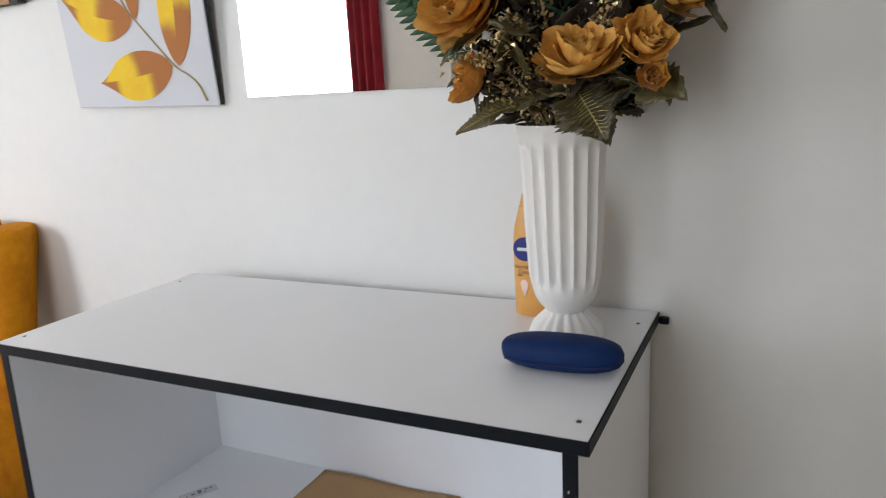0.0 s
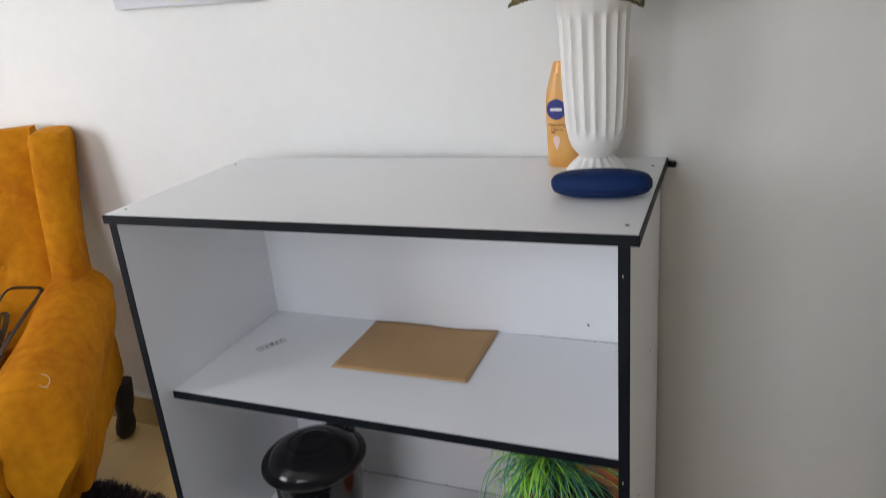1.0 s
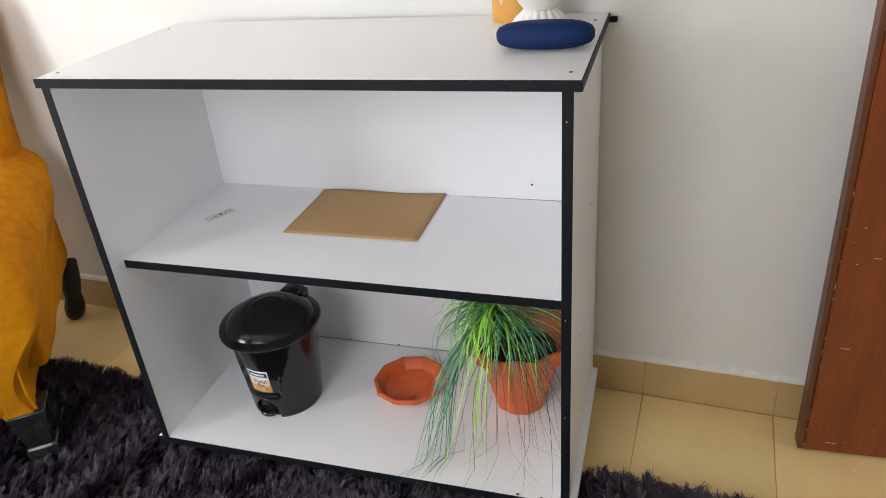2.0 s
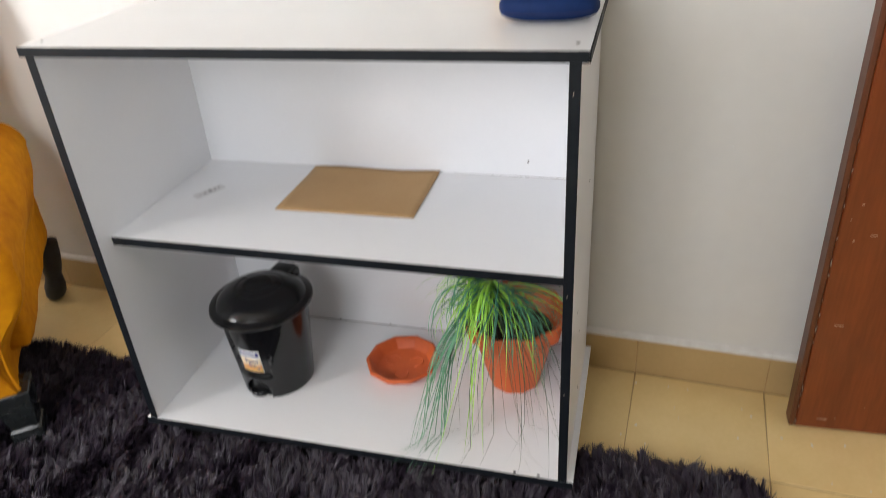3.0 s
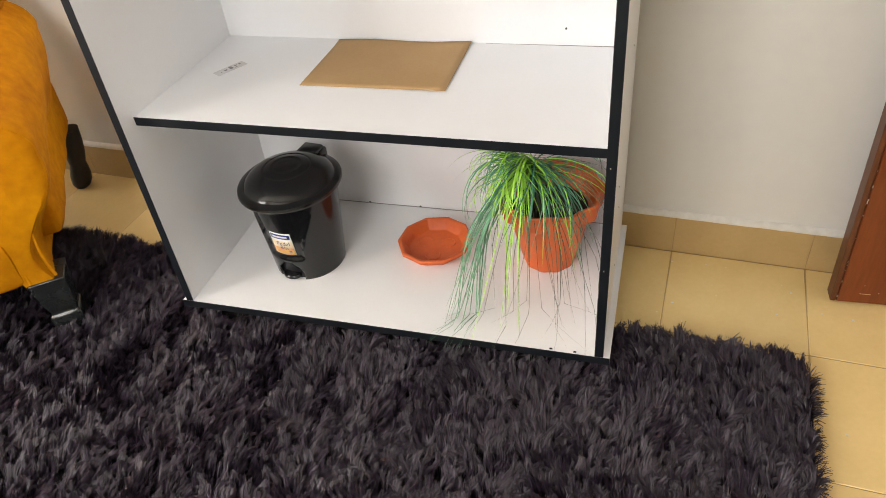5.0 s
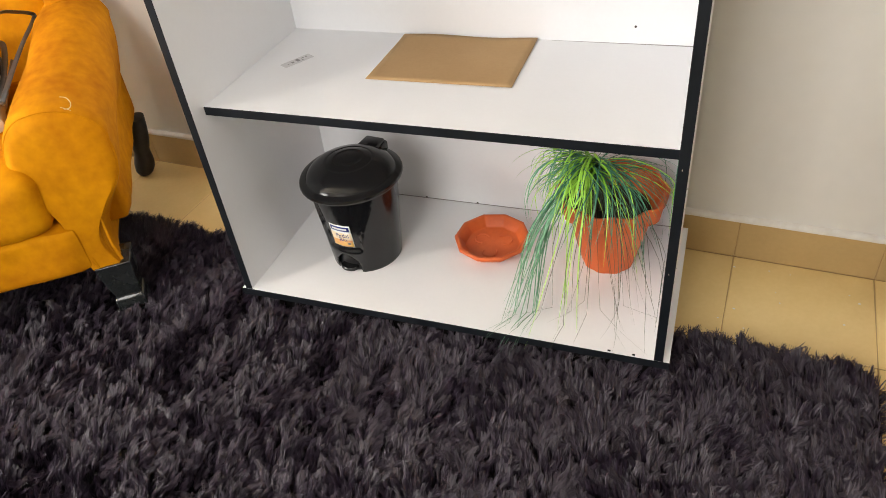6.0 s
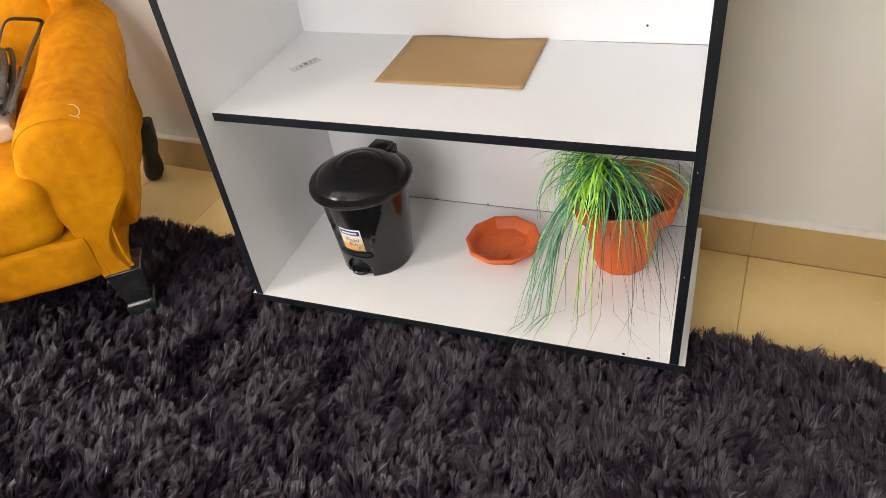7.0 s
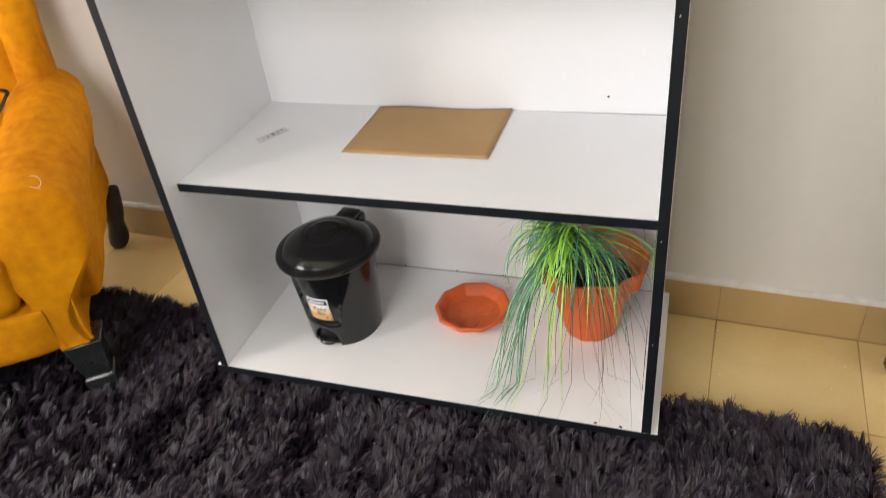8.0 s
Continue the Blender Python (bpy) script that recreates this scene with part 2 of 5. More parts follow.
def spline(points, n=8):
    pts = [Vector(p) for p in points]
    out = []
    for k in range(len(pts) - 1):
        p0, p1, p2, p3 = pts[max(k - 1, 0)], pts[k], pts[k + 1], pts[min(k + 2, len(pts) - 1)]
        for s in range(n):
            t = s / n
            out.append(0.5 * ((2 * p1) + (p2 - p0) * t + (2 * p0 - 5 * p1 + 4 * p2 - p3) * t * t + (3 * p1 - p0 - 3 * p2 + p3) * t ** 3))
    return out + [pts[-1]]


def disc(cx, cy, z, r, n=16, h=0.0008):
    return [[(cx + r * math.cos(2 * math.pi * k / n), cy + r * math.sin(2 * math.pi * k / n), zz) for k in range(n)] for zz in (z, z + h)]


def letters(text, size, material, name, parent, m, bend=None):
    cu = bpy.data.curves.new("letters", "FONT")
    cu.body, cu.size, cu.align_x, cu.align_y, cu.extrude = text, size, "CENTER", "CENTER", 0.0001
    ob = new("letters", cu)
    bpy.context.view_layer.update()
    me = bpy.data.meshes.new_from_object(ob)
    bpy.data.objects.remove(ob)
    me.name = name
    me.materials.clear()
    me.materials.append(material)
    if bend:
        for v in me.vertices:
            v.co = bend(v.co)
    return part(name, me, material, parent, m=m)


def smooth01(t):
    t = min(max(t, 0.0), 1.0)
    return t * t * (3 - 2 * t)


# ---- the room ----
LEFT, RIGHT, SOUTH, HIGH = -4.3, 3.20, -2.62, 2.65
floor = thing("floor", "beige glazed ceramic floor tiles with thin brown grout lines", "floor", ROOM, kind="structure")
part("grout_bed", box(LEFT - 0.1, SOUTH - 0.2, -0.10, RIGHT + 0.1, 0.1, -0.0012), M_GROUT, floor)
wall_n = part("wall_north", box(LEFT - 0.15, 0.0, -0.1, RIGHT + 0.15, 0.15, HIGH), M_WALL, smooth=False)
wall_n.matrix_world = ROOM
for x, z, w, h, lean in ((0.151, 0.641, 0.010, 0.0016, -8), (0.160, 0.627, 0.009, 0.0014, -14), (0.282, 0.958, 0.006, 0.0014, 20)):
    part("scuff", box(-w / 2, -0.0006, -h / 2, w / 2, 0.001, h / 2), M_WHITE, wall_n, "small pale scuff", pose(x, 0, z, 0, lean, 0))
tagged(wall_n, "off-white painted plaster wall behind the shelf unit", "wall", kind="structure")
# opening made in the east wall for the added fill lamp
EY0, EY1, EZ0, EZ1 = -1.55, -0.35, 0.86, 2.14
for nm, pieces in (("wall_east", ((RIGHT, SOUTH, -0.1, RIGHT + 0.15, EY0, HIGH), (RIGHT, EY1, -0.1, RIGHT + 0.15, 0.0, HIGH), (RIGHT, EY0, -0.1, RIGHT + 0.15, EY1, EZ0), (RIGHT, EY0, EZ1, RIGHT + 0.15, EY1, HIGH))),
                   ("wall_west", ((LEFT - 0.15, SOUTH, -0.1, LEFT, 0.0, HIGH),))):
    bm = bmesh.new()
    for bx in pieces:
        box(*bx, bm=bm)
    w = part(nm, bm, M_WALL, smooth=False)
    w.matrix_world = ROOM
    tagged(w, "off-white painted plaster wall", "wall", kind="structure")
WX0, WX1, WZ0, WZ1 = -3.84, -2.50, 0.86, 2.24
VX0, VX1, VZ0, VZ1 = -1.30, -0.10, 0.80, 2.24
bm = bmesh.new()
for bx in ((LEFT - 0.15, SOUTH - 0.15, -0.1, WX0, SOUTH, HIGH), (WX1, SOUTH - 0.15, -0.1, VX0, SOUTH, HIGH), (VX1, SOUTH - 0.15, -0.1, RIGHT + 0.15, SOUTH, HIGH),
           (VX0, SOUTH - 0.15, -0.1, VX1, SOUTH, VZ0), (VX0, SOUTH - 0.15, VZ1, VX1, SOUTH, HIGH),
           (WX0, SOUTH - 0.15, -0.1, WX1, SOUTH, WZ0), (WX0, SOUTH - 0.15, WZ1, WX1, SOUTH, HIGH)):
    box(*bx, bm=bm)
ws = part("wall_south", bm, M_WALL, smooth=False)
ws.matrix_world = ROOM
tagged(ws, "off-white painted wall with a bright window", "wall", kind="structure")
cl = part("ceiling", box(LEFT - 0.15, SOUTH - 0.15, HIGH, RIGHT + 0.15, 0.15, HIGH + 0.1), M_CEIL, smooth=False)
cl.matrix_world = ROOM
tagged(cl, "plain white ceiling", "ceiling", kind="structure")

# the first is mirrored on the wall, the second is unseen, added for fill
for nm, X0, X1, Z0, Z1 in (("window_1", WX0, WX1, WZ0, WZ1), ("window_2", VX0, VX1, VZ0, VZ1)):
    win = thing(nm, "white-framed window with central mullion, the second one added for fill light", "window", ROOM, kind="structure")
    mid = (X0 + X1) / 2
    for nm2, bx in (("frame_jamb", (X0, SOUTH - 0.10, Z0, X0 + 0.05, SOUTH - 0.05, Z1)), ("frame_jamb", (X1 - 0.05, SOUTH - 0.10, Z0, X1, SOUTH - 0.05, Z1)),
                    ("frame_head", (X0 + 0.05, SOUTH - 0.10, Z1 - 0.05, X1 - 0.05, SOUTH - 0.05, Z1)), ("frame_sill", (X0 + 0.05, SOUTH - 0.10, Z0, X1 - 0.05, SOUTH - 0.05, Z0 + 0.05)),
                    ("mullion", (mid - 0.025, SOUTH - 0.10, Z0 + 0.05, mid + 0.025, SOUTH - 0.05, Z1 - 0.05))):
        part(nm2, box(*bx, 0.004), M_FRAMEWHITE, win)

# out of view, added only to frame the east fill lamp
win = thing("window_3", "unseen side window with white frame, added for fill light", "window", ROOM, kind="structure")
for nm2, bx in (("frame_jamb", (RIGHT + 0.05, EY0, EZ0, RIGHT + 0.10, EY0 + 0.05, EZ1)), ("frame_jamb", (RIGHT + 0.05, EY1 - 0.05, EZ0, RIGHT + 0.10, EY1, EZ1)),
                ("frame_head", (RIGHT + 0.05, EY0 + 0.05, EZ1 - 0.05, RIGHT + 0.10, EY1 - 0.05, EZ1)), ("frame_sill", (RIGHT + 0.05, EY0 + 0.05, EZ0, RIGHT + 0.10, EY1 - 0.05, EZ0 + 0.05))):
    part(nm2, box(*bx, 0.004), M_FRAMEWHITE, win)


def curtain(name, x0, x1, z0, z1, y, waves, depth, material, label, thick=0.0):
    n, rows, rng = waves * 10, 8, random.Random(4)
    rings = []
    for r in range(rows + 1):
        z = z1 + (z0 - z1) * r / rows
        rings.append([(x0 + (x1 - x0) * k / n, y + depth * math.sin(2 * math.pi * waves * k / n + 0.5 * math.sin(k * 0.13)) * (0.6 + 0.4 * r / rows), z) for k in range(n + 1)])
    ob = part(name, loft(rings, cap=False, closed=False), material)
    ob.matrix_world = ROOM
    if thick:
        sm = ob.modifiers.new("thick", "SOLIDIFY")
        sm.thickness = thick
    return tagged(ob, label, "curtain")


pier = part("wall_pier", box(WX1 + 0.06, SOUTH, 0.0, -1.86, SOUTH + 0.06, HIGH, 0.004), M_WALL)
pier.matrix_world = ROOM
tagged(pier, "plain white wall pier between the windows", "wall", kind="structure")
framed = thing("framed_picture", "white-framed picture with a pale grey print on the wall", "picture", ROOM @ pose(-1.77, SOUTH + 0.024, 1.45))
for nm2, bx in (("frame_side", (0, -0.022, 0, 0.028, 0, 0.60)), ("frame_side", (0.392, -0.022, 0, 0.42, 0, 0.60)), ("frame_rail", (0.028, -0.022, 0, 0.392, -0.0002, 0.028)), ("frame_rail", (0.028, -0.022, 0.572, 0.392, -0.0002, 0.60))):
    part(nm2, box(*bx, 0.002), M_FRAMEWHITE, framed)
part("mount", box(0.027, -0.018, 0.027, 0.393, -0.012, 0.573), M_CANVAS, framed, "pale grey mount")
part("print_panel", box(0.075, -0.0118, 0.085, 0.345, -0.0095, 0.515), M_GREYPRINT, framed, "pale grey print")


curtain("sheer_curtain", WX0 - 0.15, WX1 + 0.02, 0.08, 2.36, SOUTH + 0.05, 15, 0.018, M_SHEER, "thin white sheer curtain hanging before a bright window")
curtain("red_curtain", WX1 - 0.02, WX1 + 0.20, 0.06, 2.38, SOUTH + 0.11, 4, 0.03, M_RED, "deep crimson curtain drawn aside in folds by the window", 0.004)
curtain("red_curtain", WX0 - 0.36, WX0 - 0.08, 0.06, 2.38, SOUTH + 0.11, 5, 0.03, M_RED, "deep crimson curtain drawn aside in folds by the window", 0.004)
rod = part("curtain_rod", tube([(WX0 - 0.42, SOUTH + 0.11, 2.39), (WX1 + 0.3, SOUTH + 0.11, 2.39)], 0.012, 10), M_BLACKWOOD)
rod.matrix_world = ROOM
tagged(rod, "dark curtain rod above the window", "curtain rod")

# skirting bead above the tile skirting
rings = []
for k in range(461):
    x = LEFT + (RIGHT - LEFT) * k / 460
    a, b = 0.0022 * noise.noise((x * 14, 0.3, 1.0)) + 0.0012 * noise.noise((x * 55, 2.0, 1.0)), 0.0016 * noise.noise((x * 22, 5.0, 2.0))
    rings.append([(x, -0.0004, 0.1075), (x, -0.0115 + b, 0.1075), (x, -0.0118 + b, 0.1130 + a), (x, -0.0075 + b, 0.1195 + a), (x, -0.0004, 0.1220 + a)])
bead = part("trim", loft(rings), M_BEAD)
bead.matrix_world = ROOM
tagged(bead, "rough white paint bead above the skirting tiles", "trim", kind="structure")

# the open door
door = thing("door_1", "open mahogany-varnished wooden door with chipped edges", "door", pose(1.487, 0.332, 0.0, 0, 0, 2.0), kind="structure")
part("leaf", box(0.012, 0.0, 0.006, 0.80, 0.040, 2.04, 0.003), M_DOOR, door)
# edge face with its weaker light put into the colour
part("edge_lipping", box(0.0, 0.001, 0.006, 0.0115, 0.039, 2.04, 0.002), M_DOOREDGE, door, "mahogany door edge, coloured darker where less light falls")
rng = random.Random(11)
bm = bmesh.new()
for k in range(24):
    z = rng.uniform(0.02, 1.1)
    box(0.0105 + rng.uniform(0, 0.001), -0.0004, z, 0.0120 + rng.uniform(0, 0.0015), 0.001, z + rng.uniform(0.001, 0.006) * rng.uniform(0.3, 1.5), bm=bm)
for k in range(22):
    x, z, w = rng.uniform(0.02, 0.3), rng.uniform(0.03, 0.9), rng.uniform(0.0008, 0.004)
    box(x, -0.0005, z, x + w, 0.001, z + rng.uniform(0.0008, 0.002), bm=bm)
for x, z, w in ((0.055, 0.035, 0.022), (0.045, 0.30, 0.018), (0.07, 0.52, 0.012)):
    box(x, -0.0005, z, x + w, 0.001, z + 0.0012, bm=bm)
part("paint_chips", bm, M_CHIP, door, "small pale chips and scratches")
for ob in door.children:
    for v in ob.data.vertices:
        v.co.x -= 0.018 * v.co.z

# ---- wall things ----
mirror = thing("mirror", "frameless rectangular wall mirror reflecting a bright window", "mirror", ROOM)
part("glass", box(-0.968, -0.008, 1.345, -0.287, -0.002, 2.15, 0.001), M_MIRROR, mirror)
part("backing", box(-0.966, -0.0018, 1.347, -0.289, -0.0002, 2.148), M_FRAMEBLACK, mirror)


def leaf_print():
    """Printed leaf: brown ends that run softly into a yellow middle."""
    m = mat("painted_leaf", (0.84, 0.60, 0.004), 0.7, second=(0.80, 0.50, 0.004), scale=14, fine=60, mix=0.4)
    nt = m.node_tree
    b = nt.nodes["Principled BSDF"]
    old = b.inputs["Base Color"].links[0].from_socket
    at = nt.nodes.new("ShaderNodeAttribute")
    at.attribute_name = "brownness"
    mx = nt.nodes.new("ShaderNodeMix")
    mx.data_type = "RGBA"
    mx.inputs[7].default_value = (0.40, 0.145, 0.026, 1)
    nt.links.new(at.outputs["Fac"], mx.inputs[0])
    nt.links.new(old, mx.inputs[6])
    nt.links.new(mx.outputs[2], b.inputs["Base Color"])
    return m


M_LEAFPRINT = leaf_print()


def painted_leaf(canvas, base, tip, wide, y, bend=0.15, shift=0.0):
    """A thin printed leaf of two halves between base and tip, with a drawn-out point."""
    b, t = Vector(base), Vector(tip)
    d, n = t - b, Vector((-(t - b).y, (t - b).x)).normalized()
    for side in (-1, 1):
        rows, brown = [], []
        for k in range(25):
            s = k / 24
            p = b + d * s + n * (bend * d.length * math.sin(math.pi * s) * 0.35)
            w = wide * (math.sin(math.pi * s ** 0.85) ** 0.75 if s < 0.7 else math.sin(math.pi * 0.7 ** 0.85) ** 0.75 * ((1 - s) / 0.3) ** 1.25)
            rows.append([(p.x + n.x * side * w * q / 4, y, p.y + n.y * side * w * q / 4) for q in range(5)])
            for q in range(5):
                c = s + 0.05 * noise.noise((s * 6, q * 0.4, y * 4000 + side)) + (0.10 if side > 0 else -0.06) + shift
                brown.append(max(1 - smooth01((c - 0.34) / 0.14), smooth01((c - 0.80) / 0.10)))
        if side > 0:
            rows = [r[::-1] for r in rows]
            brown = [brown[5 * k + 4 - q] for k in range(25) for q in range(5)]
        me = mesh_of("painted_leaf", loft(rows, cap=False, closed=False), M_LEAFPRINT)
        at = me.attributes.new("brownness", "FLOAT", "POINT")
        for k, v in enumerate(brown):
            at.data[k].value = v
        part("painted_leaf", me, M_LEAFPRINT, canvas, "yellow and brown leaf half")


art = thing("canvas_picture", "pale grey canvas print of yellow and brown autumn leaves", "picture", pose(-0.3767, 0.5502, 1.3430, 4.33, 1.27, -3.6))
part("canvas_face", box(0.0, 0.0, 0.0, 0.474, 0.004, 0.60, 0.001), M_CANVAS, art)
part("canvas_side", box(0.001, 0.0042, 0.001, 0.4742, 0.0145, 0.599), M_FRAMEBLACK, art, "black canvas side")
part("painted_stalk", tube(spline([(p[0], -0.0005, p[1]) for p in [(0.443, 0.011), (0.425, 0.046), (0.398, 0.067), (0.365, 0.085), (0.318, 0.130), (0.271, 0.179), (0.240, 0.212), (0.205, 0.29), (0.18, 0.40), (0.17, 0.52)]], 4), 0.0055, 6, 0.2, 0.6), M_STALK, art)
painted_leaf(art, (0.353, 0.087), (0.099, 0.056), 0.054, -0.001, 0.05)
painted_leaf(art, (0.373, 0.086), (0.405, 0.36), 0.049, -0.0012, 0.0)
painted_leaf(art, (0.250, 0.188), (0.020, 0.250), 0.052, -0.0014, 0.18)
painted_leaf(art, (0.262, 0.190), (0.285, 0.42), 0.030, -0.0016, 0.1)
painted_leaf(art, (0.195, 0.33), (0.03, 0.45), 0.045, -0.0018)
painted_leaf(art, (0.185, 0.38), (0.31, 0.53), 0.045, -0.002)

art2 = thing("wall_picture", "dark-edged brown wall picture hung higher on the wall", "picture", pose(-0.92, 0.566, 1.604, 0, 0, -3.6))
part("canvas_face", box(0.0, 0.0, 0.0, 0.36, 0.004, 0.42, 0.001), mat("brown_canvas", (0.20, 0.08, 0.03), 0.7, second=(0.5, 0.3, 0.14), scale=6), art2)
part("canvas_side", box(0.001, 0.0042, 0.001, 0.388, 0.026, 0.419), M_FRAMEBLACK, art2, "black canvas side")

# ---- the shelf unit ----
shelf = thing("shelf_unit", "white melamine open shelf unit with black edge banding", "shelf unit")
W = 1.02


def board(name, x0, y0, z0, x1, y1, z1, front=True, ends=False, label=""):
    ob = part(name, box(x0, y0, z0, x1, y1, z1, 0.0008), M_BOARD, shelf, label)
    if front:
        part("edge_band", box(x0, y0 - 0.0022, z0 - 0.0004, x1, y0 - 0.0001, z1 + 0.0004, 0.0006), M_BAND, ob, "black plastic edge band")
    if ends:
        part("edge_band", box(x1 + 0.0001, y0 - 0.0022, z0 - 0.0004, x1 + 0.0022, y1, z1 + 0.0004, 0.0006), M_BAND, ob, "black plastic edge band")
    return ob


top = board("top_board", 0.0, 0.000, UNDER, W - 0.002, 0.462, TOP, ends=True)
left_side = board("side_panel", 0.011, 0.002, LOW, 0.029, 0.456, UNDER - 0.0002)
right_side = board("side_panel", 0.989, 0.002, LOW, 1.007, 0.456, UNDER - 0.0002)
board("middle_shelf", 0.0288, 0.043, MID - 0.018, 0.9892, 0.4545, MID)
low = board("bottom_board", 0.0, 0.000, LOW - 0.018, W, 0.455, LOW - 0.0002)
part("back_panel", box(0.0288, 0.4515, LOW - 0.001, 0.9892, 0.4555, UNDER + 0.0002), M_BACK, shelf)
for bx in ((0.035, 0.045, 0.018, 0.985, 0.062, LOW - 0.0182), (0.035, 0.415, 0.0, 0.985, 0.432, LOW - 0.0182)):
    part("plinth", box(*bx), M_CORE, shelf)
part("loose_band_end", box(W + 0.0005, 0.451, UNDER - 0.001, W + 0.016, 0.461, TOP - 0.006, 0.002), M_BAND, top, "loose curled black band end")
# solid strips coloured dark to stand for the shaded gaps at the joints
for bx in ((0.031, 0.4500, MID + 0.0002, 0.987, 0.4513, MID + 0.0016), (0.031, 0.4500, LOW + 0.0002, 0.987, 0.4513, LOW + 0.0016)):
    part("joint_gap", box(*bx), M_JOINT, shelf)
for bx in ((0.0292, 0.10, MID + 0.0001, 0.0300, 0.4500, MID + 0.0010),):
    part("joint_gap", box(*bx), M_JOINT, shelf)
for x, y, z, rr in ((0.997, 0.042, TOP, 0.0032), (0.998, 0.394, TOP, 0.0032), (0.021, 0.040, TOP, 0.0028), (0.022, 0.396, TOP, 0.0028)):
    part("screw", loft(disc(x, y, z, rr)), M_HOLE, top)
for x, z in ((0.858, 0.587), (0.473, 0.081), (0.325, 0.081)):
    part("nail", loft([[(p[0], 0.4514 - p[2], p[1]) for p in ring] for ring in disc(x, z, 0.0, 0.0026, 10)]), M_HOLE, shelf)
for y, z in ((0.18, 0.33), (0.30, 0.62), (0.12, 0.42), (0.2, 0.16)):
    part("nail", loft([[(1.0071 + p[2], p[0], p[1]) for p in ring] for ring in disc(y, z, 0.0, 0.0018, 10)]), M_HOLE, right_side)
for z in (0.90, 0.535, 0.31):
    part("chip", box(0.9955, -0.0012, z, 0.9972, -0.0004, z + 0.003), M_CHIP, right_side)
for x in (0.895, 0.945):
    part("chip", box(x, 0.003, LOW, x + 0.006, 0.006, LOW + 0.002), M_BAND, low)
# the middle shelf hangs a little higher at its left end
for ob in shelf.children:
    if ob.name.startswith("middle_shelf"):
        for o in (ob, *ob.children):
            for v in o.data.vertices:
                v.co.z += 0.005 * (1 - v.co.x)
# the whole unit leans back a little
for ob in shelf.children_recursive:
    for v in ob.data.vertices:
        v.co.y += 0.018 * (v.co.z - LOW)

# ---- things on the middle and bottom boards ----
paper = thing("brown_envelope", "flat brown kraft paper envelope lying on the middle shelf", "envelope", pose(0, 0, MID))
P4 = [(0.328, 0.221), (0.650, 0.224), (0.648, 0.456), (0.328, 0.450)]
grid = []
for j in range(15):
    row = []
    for i in range(21):
        u, v = i / 20, j / 14
        x = (P4[0][0] * (1 - u) + P4[1][0] * u) * (1 - v) + (P4[3][0] * (1 - u) + P4[2][0] * u) * v
        y = (P4[0][1] * (1 - u) + P4[1][1] * u) * (1 - v) + (P4[3][1] * (1 - u) + P4[2][1] * u) * v
        z = 0.0040 + 0.0009 * (0.5 + 0.5 * noise.noise((x * 9, y * 9, 3))) + 0.004 * smooth01((v - 0.86) / 0.14) * (0.5 + 0.5 * math.sin(u * 7))
        row.append((x, y, z))
    grid.append(row)
ob = part("sheet", loft(grid, cap=False, closed=False), M_KRAFT, paper)
ob.modifiers.new("thick", "SOLIDIFY").thickness = 0.0008
ob.modifiers["thick"].offset = -1

tag = thing("paper_tag", "small clear plastic price tag with dark print", "tag", pose(0.128, 0.283, MID + 0.0046, 0, 0, 60))
part("strip", box(-0.038, -0.013, 0.0004, 0.038, 0.013, 0.0012, 0.0003), mat("clear_tag", (0.80, 0.79, 0.80), 0.25), tag)
for k, (x, y, w, h) in enumerate(((-0.024, -0.002, 0.003, 0.003), (-0.012, -0.001, 0.007, 0.006), (0.002, 0.001, 0.008, 0.013), (0.016, 0.003, 0.007, 0.004), (0.026, 0.003, 0.004, 0.006), (0.012, -0.006, 0.005, 0.003))):
    part("print_bar", box(x - w / 2, y - h / 2, 0.0013, x + w / 2, y + h / 2, 0.0016), M_TAGPRINT, tag)

# pedal bin: local -y is the pedal side
bin_m = pose(0.254, 0.205, LOW, 0, 0, -7)
pbin = thing("pedal_bin", "glossy black plastic pedal bin with closed domed lid", "bin", bin_m)
NT, NZ, BH = 112, 44, 0.232


def bin_r(z):
    return 0.088 + 0.020 * z / BH


def recess(a, z):
    """How deep the front panel lies at the angle a from the pedal side."""
    half = 0.50 + 0.18 * smooth01(z / BH) + 0.25 * smooth01((z - 0.12) / 0.1)
    side = smooth01((half - abs(a)) / 0.07)
    low = smooth01((z - 0.062) / 0.014)
    return 0.007 * side * low


rings = []
for j in range(NZ + 1):
    z = BH * j / NZ
    ring = []
    for k in range(NT):
        a = 2 * math.pi * k / NT - math.pi
        r = bin_r(z) - recess(a, z)
        ring.append((r * math.sin(a), -r * math.cos(a), z))
    rings.append(ring)
verts, faces = loft(rings, cap=False)
faces = [f for n, f in enumerate(faces) if not ((abs(2 * math.pi * (n % NT + 0.5) / NT - math.pi) < 0.40 * math.sqrt(max(0, 1 - (BH * (n // NT) / NZ / 0.054) ** 2))) and BH * (n // NT) / NZ < 0.054)]
ob = part("body", (verts, faces), M_BIN, pbin)
ob.modifiers.new("thick", "SOLIDIFY").thickness = 0.0025
part("base", lathe([(0.060, 0.001), (0.080, 0.001), (0.080, 0.045), (0.03, 0.047)], 48), M_BININ, pbin)
part("pedal", loft([[(0.024 * math.cos(t) * s, -0.083 - 0.017 * math.sin(t) * s, z) for t in [2 * math.pi * k / 24 for k in range(24)]] for s, z in ((0.9, 0.008), (1, 0.010), (1, 0.016), (0.9, 0.018))]), M_BIN, pbin, "round black foot pedal")
part("rim", lathe([(0.100, BH - 0.012), (0.1105, BH - 0.012), (0.113, BH - 0.004), (0.113, BH), (0.104, BH), (0.100, BH - 0.004)], 64, cap=False), M_BIN, pbin)
